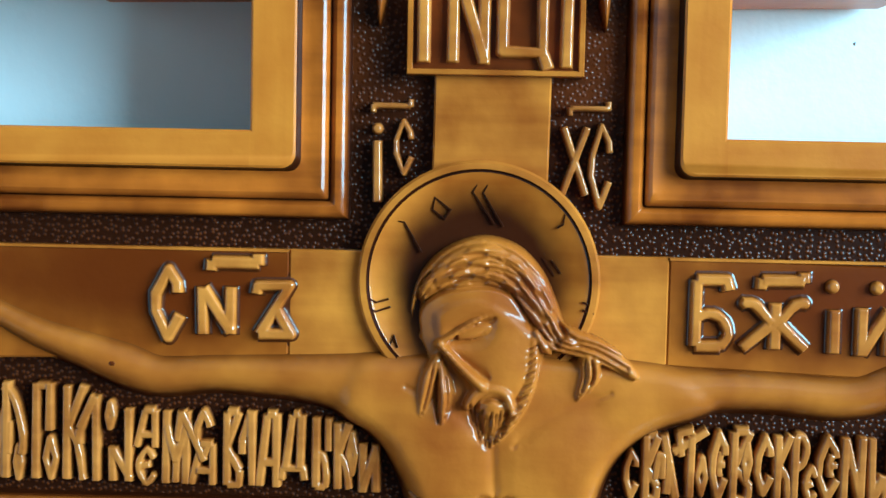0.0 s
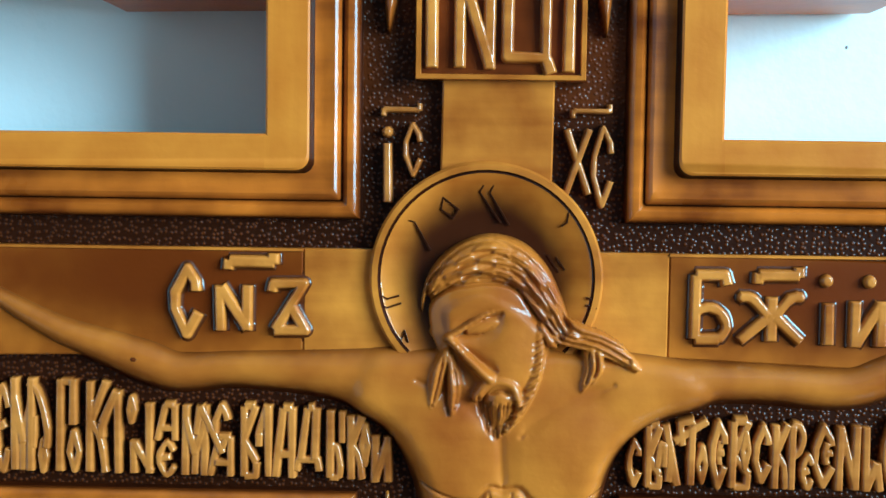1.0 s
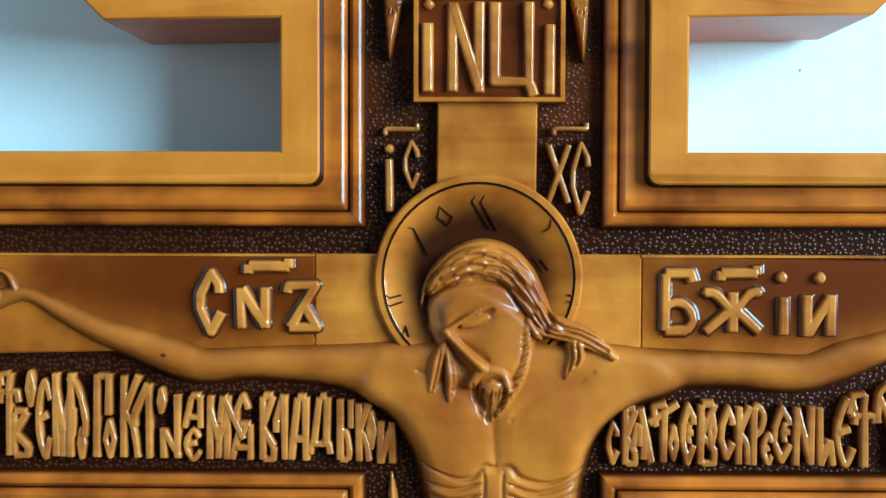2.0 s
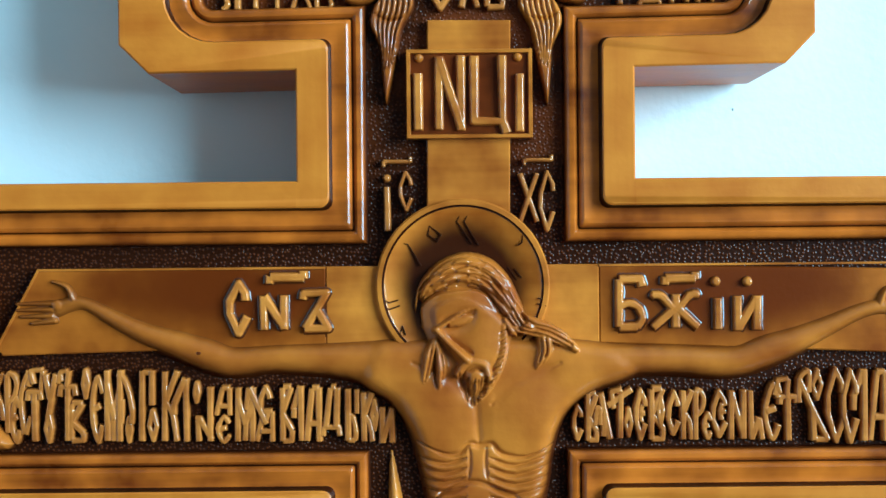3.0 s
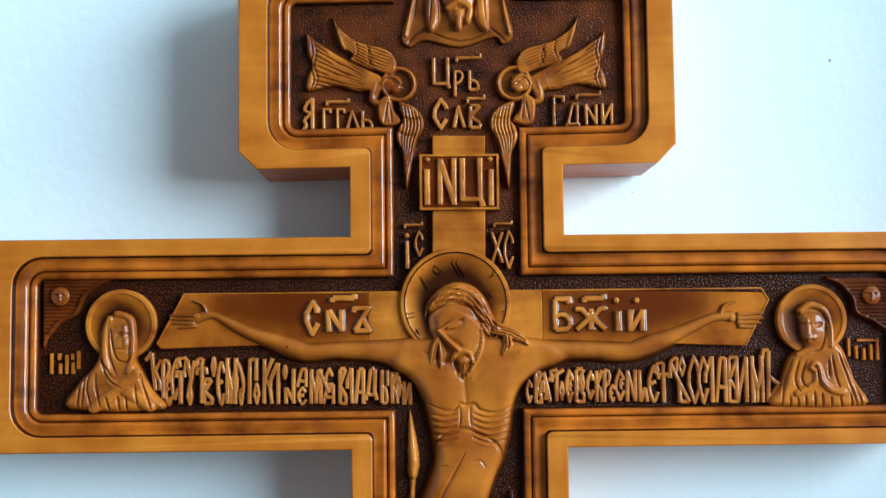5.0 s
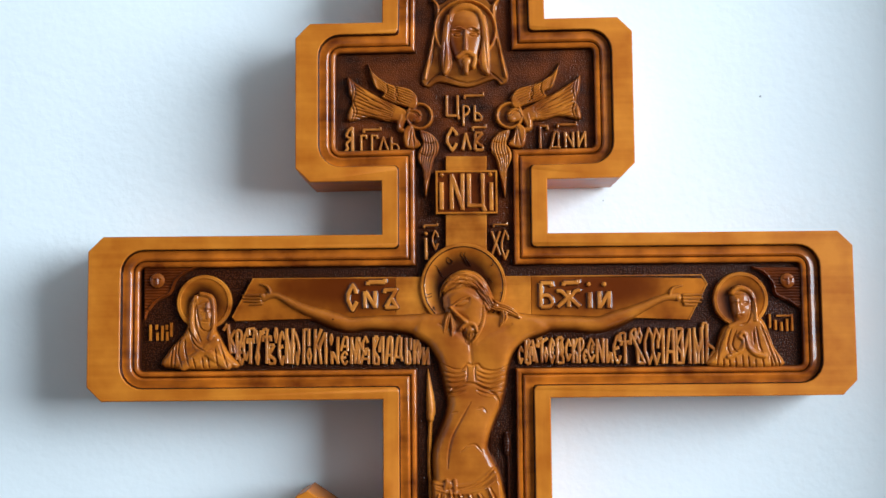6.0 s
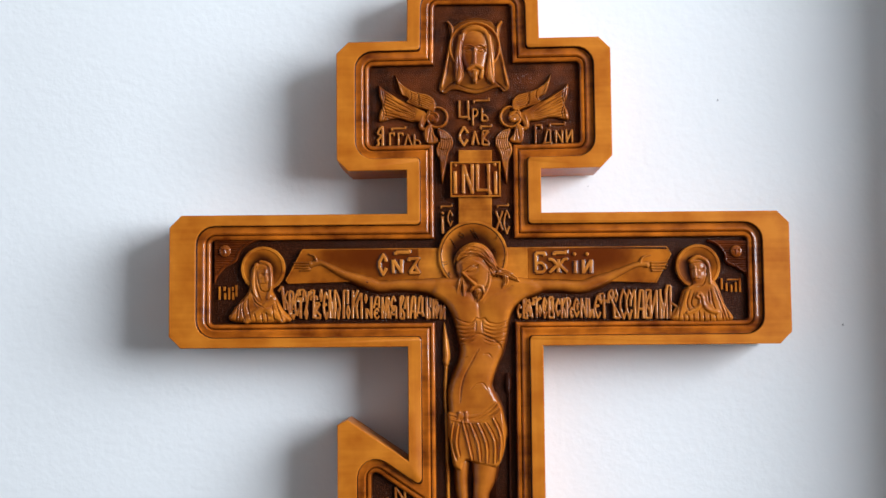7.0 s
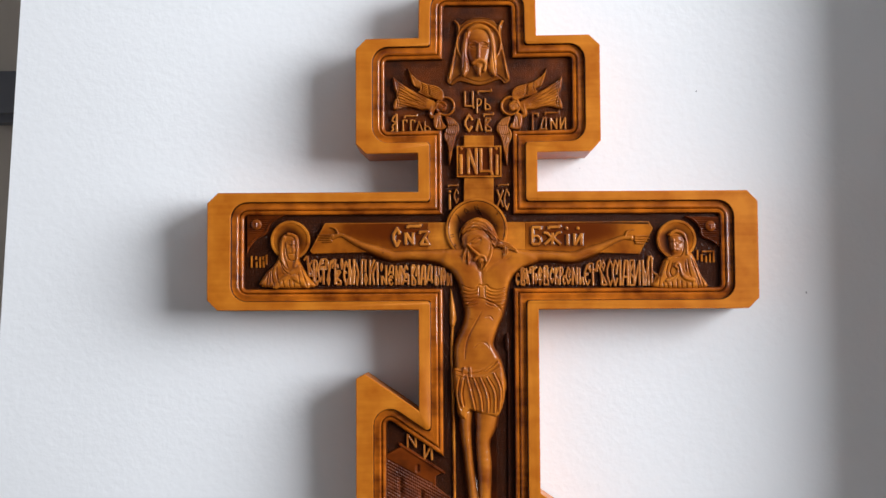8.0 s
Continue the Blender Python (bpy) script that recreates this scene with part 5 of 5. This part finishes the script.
# ---- cloth with a plain round head above them
c = Carving(-50, 45, 175, 265, 0.4)
c.plate([(-28.5, 257.2), (-23.5, 252.1), (-13.5, 258.3), (-1.0, 260.8), (12.7, 258.2), (18.8, 251.8), (25.1, 256.8), (22.5, 239.2), (28.4, 209.0), (32.0, 191.3), (25.1, 185.7), (19.6, 190.2), (-1.6, 184.0), (-23.3, 188.5), (-32.6, 184.2), (-38.2, 190.5), (-33.1, 209.3), (-27.3, 239.5)], 3.0, 1.0)
for line in ([(-28.5, 255.9), (-24.2, 247.1), (-28.7, 221.9), (-35.1, 191.7)], [(23.9, 255.6), (20.0, 246.8), (23.6, 221.6), (29.5, 192.6)]):
    c.limb([(*p, 1.7) for p in line], 5.4, soft=0)
for line in ([(-21.4, 196.7), (-29.5, 191.7), (-33.9, 186.7)], [(17.2, 196.5), (23.3, 191.4), (27.0, 187.6)], [(-24.8, 240.8), (-30.1, 203.0)], [(21.2, 240.5), (25.9, 202.7)], [(-22.3, 255.9), (-1.0, 258.9), (17.6, 255.6)], [(-21.4, 194.2), (-1.6, 187.8), (17.1, 193.9)]):
    c.cut(line, 0.6, -1.2)
h = [(-2.5, 230.5)][0]
for i in range(24):
    a0, a1 = 2 * math.pi * i / 24, 2 * math.pi * (i + 1) / 24
    if math.sin((a0 + a1) / 2) > -0.75:
        c.limb([(h[0] + 24.5 * math.cos(a0), h[1] + 24.5 * math.sin(a0), 1.5), (h[0] + 24.5 * math.cos(a1), h[1] + 24.5 * math.sin(a1), 1.5)], 6.0, soft=0)
c.limb([(-2.5, 234.3, 14.2), (-2.6, 221.7, 12.9), (-1.4, 205.4, 7.4)], [4.0, 4.2, 3.8], base=3.2, soft=0.2).smooth(1)
for x in (-8.6, 3.8):
    c.swell((x, 227.0), 5.4, 3.8, -2.4).blob((x, 226.4), 3.0, 1.5, 0.9, base=6.4, soft=0.3)
c.limb([(-2.5, 229.3, 1.1), (-2.6, 214.2, 2.1)], 1.8, base=7.6, soft=0.3)
for x in (-1, 1):
    c.limb([(-2.5 + 1.4 * x, 230.4, 0.7), (-2.5 + 6 * x, 232.0, 0.9), (-2.5 + 11 * x, 229.6, 0.6)], 0.9, base=7.2, soft=0.4)
for line in ([(-16.1, 240.7, 2.5), (-18.7, 221.8, 3.1), (-17.6, 204.2, 4.3), (-18.9, 195.4, 1.8)], [(11.3, 240.5, 2.5), (13.6, 221.6, 3.1), (12.2, 204.0, 4.3), (14.7, 195.2, 1.8)], [(-14.9, 236.9, 1.8), (-12.4, 245.7, 2.5), (-2.4, 249.4, 3.1), (7.6, 245.6, 2.5), (11.2, 236.7, 1.8)]):
    c.limb(line, 2.8, base=5, soft=0.2)
c.limb([(-8.9, 207.9, 1.8), (-2.6, 211.7, 1.8), (4.8, 207.8, 1.8), (3.5, 200.3, 1.8)], 1.4, base=7.4, soft=0.3).limb([(-2.1, 204.1, 3.7), (-2.1, 195.3, 1.5)], 2.6, base=6, soft=0.3)
for line in ([(-18.7, 220.6), (-20.1, 199.2)], [(-15.0, 215.5), (-15.2, 197.9)], [(13.0, 220.4), (14.7, 199.0)], [(8.6, 215.4), (9.7, 197.8)], [(-3.9, 207.9), (1.1, 207.9)], [(-12.5, 226.8), (-6.3, 226.8)], [(1.8, 226.7), (8.7, 226.7)], [(-13.7, 230.6), (-5.0, 231.2)], [(0.6, 231.1), (10.0, 230.5)], [(-3.9, 202.9), (-4.6, 196.6)], [(-0.2, 202.8), (0.4, 196.6)]):
    c.cut(line, 0.5, -1.1)
tagged(put("cloth_relief", c.mesh("cloth_relief", [FLESH]), cross), "carved hanging cloth with a plain haloed head")

# ---- carved town wall on the slanted foot board
t = Carving(-145, -30, -290, -195, 0.5)
t.plate([(-107.0, -219.7), (-88.7, -210.1), (-44.9, -239.4), (-52.2, -243.0), (-52.2, -253.9), (-35.3, -267.2), (-35.5, -300.9), (-107.2, -300.6)], 3.6, 0.8, ease=False)
for i in range(14):
    (a, b) = [(-107.0, -223.4), (-35.2, -262.4)]
    t.cut([(a[0], a[1] - 3.4 * i), (b[0], b[1] - 3.4 * i)], 0.45, -1.0, taper=False)
for i in range(14):
    for j in range(16):
        x = a[0] + (j + 0.5 * (i % 2)) * 4.6
        z = a[1] - 3.4 * i + (b[1] - a[1]) * (x - a[0]) / (b[0] - a[0])
        t.cut([(x, z), (x, z - 3.4)], 0.4, -0.8, taper=False)
t.limb([(-91.1, -208.9, 1.8), (-43.6, -239.4, 1.8)], 4.8, soft=0).cut([(-90.0, -246.4), (-90.1, -261.5)], 2.4, -3.0, taper=False).cut([(-67.5, -259.8), (-67.6, -276.7)], 2.4, -3.0, taper=False).cut([(-71.7, -232.0), (-71.7, -236.9)], 1.6, -2.6, taper=False)
put("town_wall_relief", t.mesh("town_wall_relief", [RUST]), cross, "carved brick town wall with arched openings")

# a small knot in the wood of one arm
(k,) = [(-108.7, -0.5)]
put("wood_knot", Carving(k[0] - 3, k[0] + 3, k[1] - 3, k[1] + 3, 0.3).blob(k, 1.1, 0.8, 0.35, base=8.45).mesh("wood_knot", [RUST]), cross)

# small flaws in the plaster
for (x, z), r in (([(113.8, 98.8)][0], 0.42), ([(248.9, 186.8)][0], 0.8), ([(370.2, -45.2)][0], 0.9)):
    c = Carving(x - 4, x + 4, z - 4, z + 4, 0.2).blob((x, z), r, r * 1.3, 0.5, turn=25).blob((x + r * 0.6, z + r), r * 0.6, r * 0.7, 0.4)
    put("plaster_fleck", c.mesh("plaster_fleck", [FLECK], ground=WALL_Y * 1000 + 0.05), None, "small grey fleck in the white plaster", "fleck", "plaster flecks")
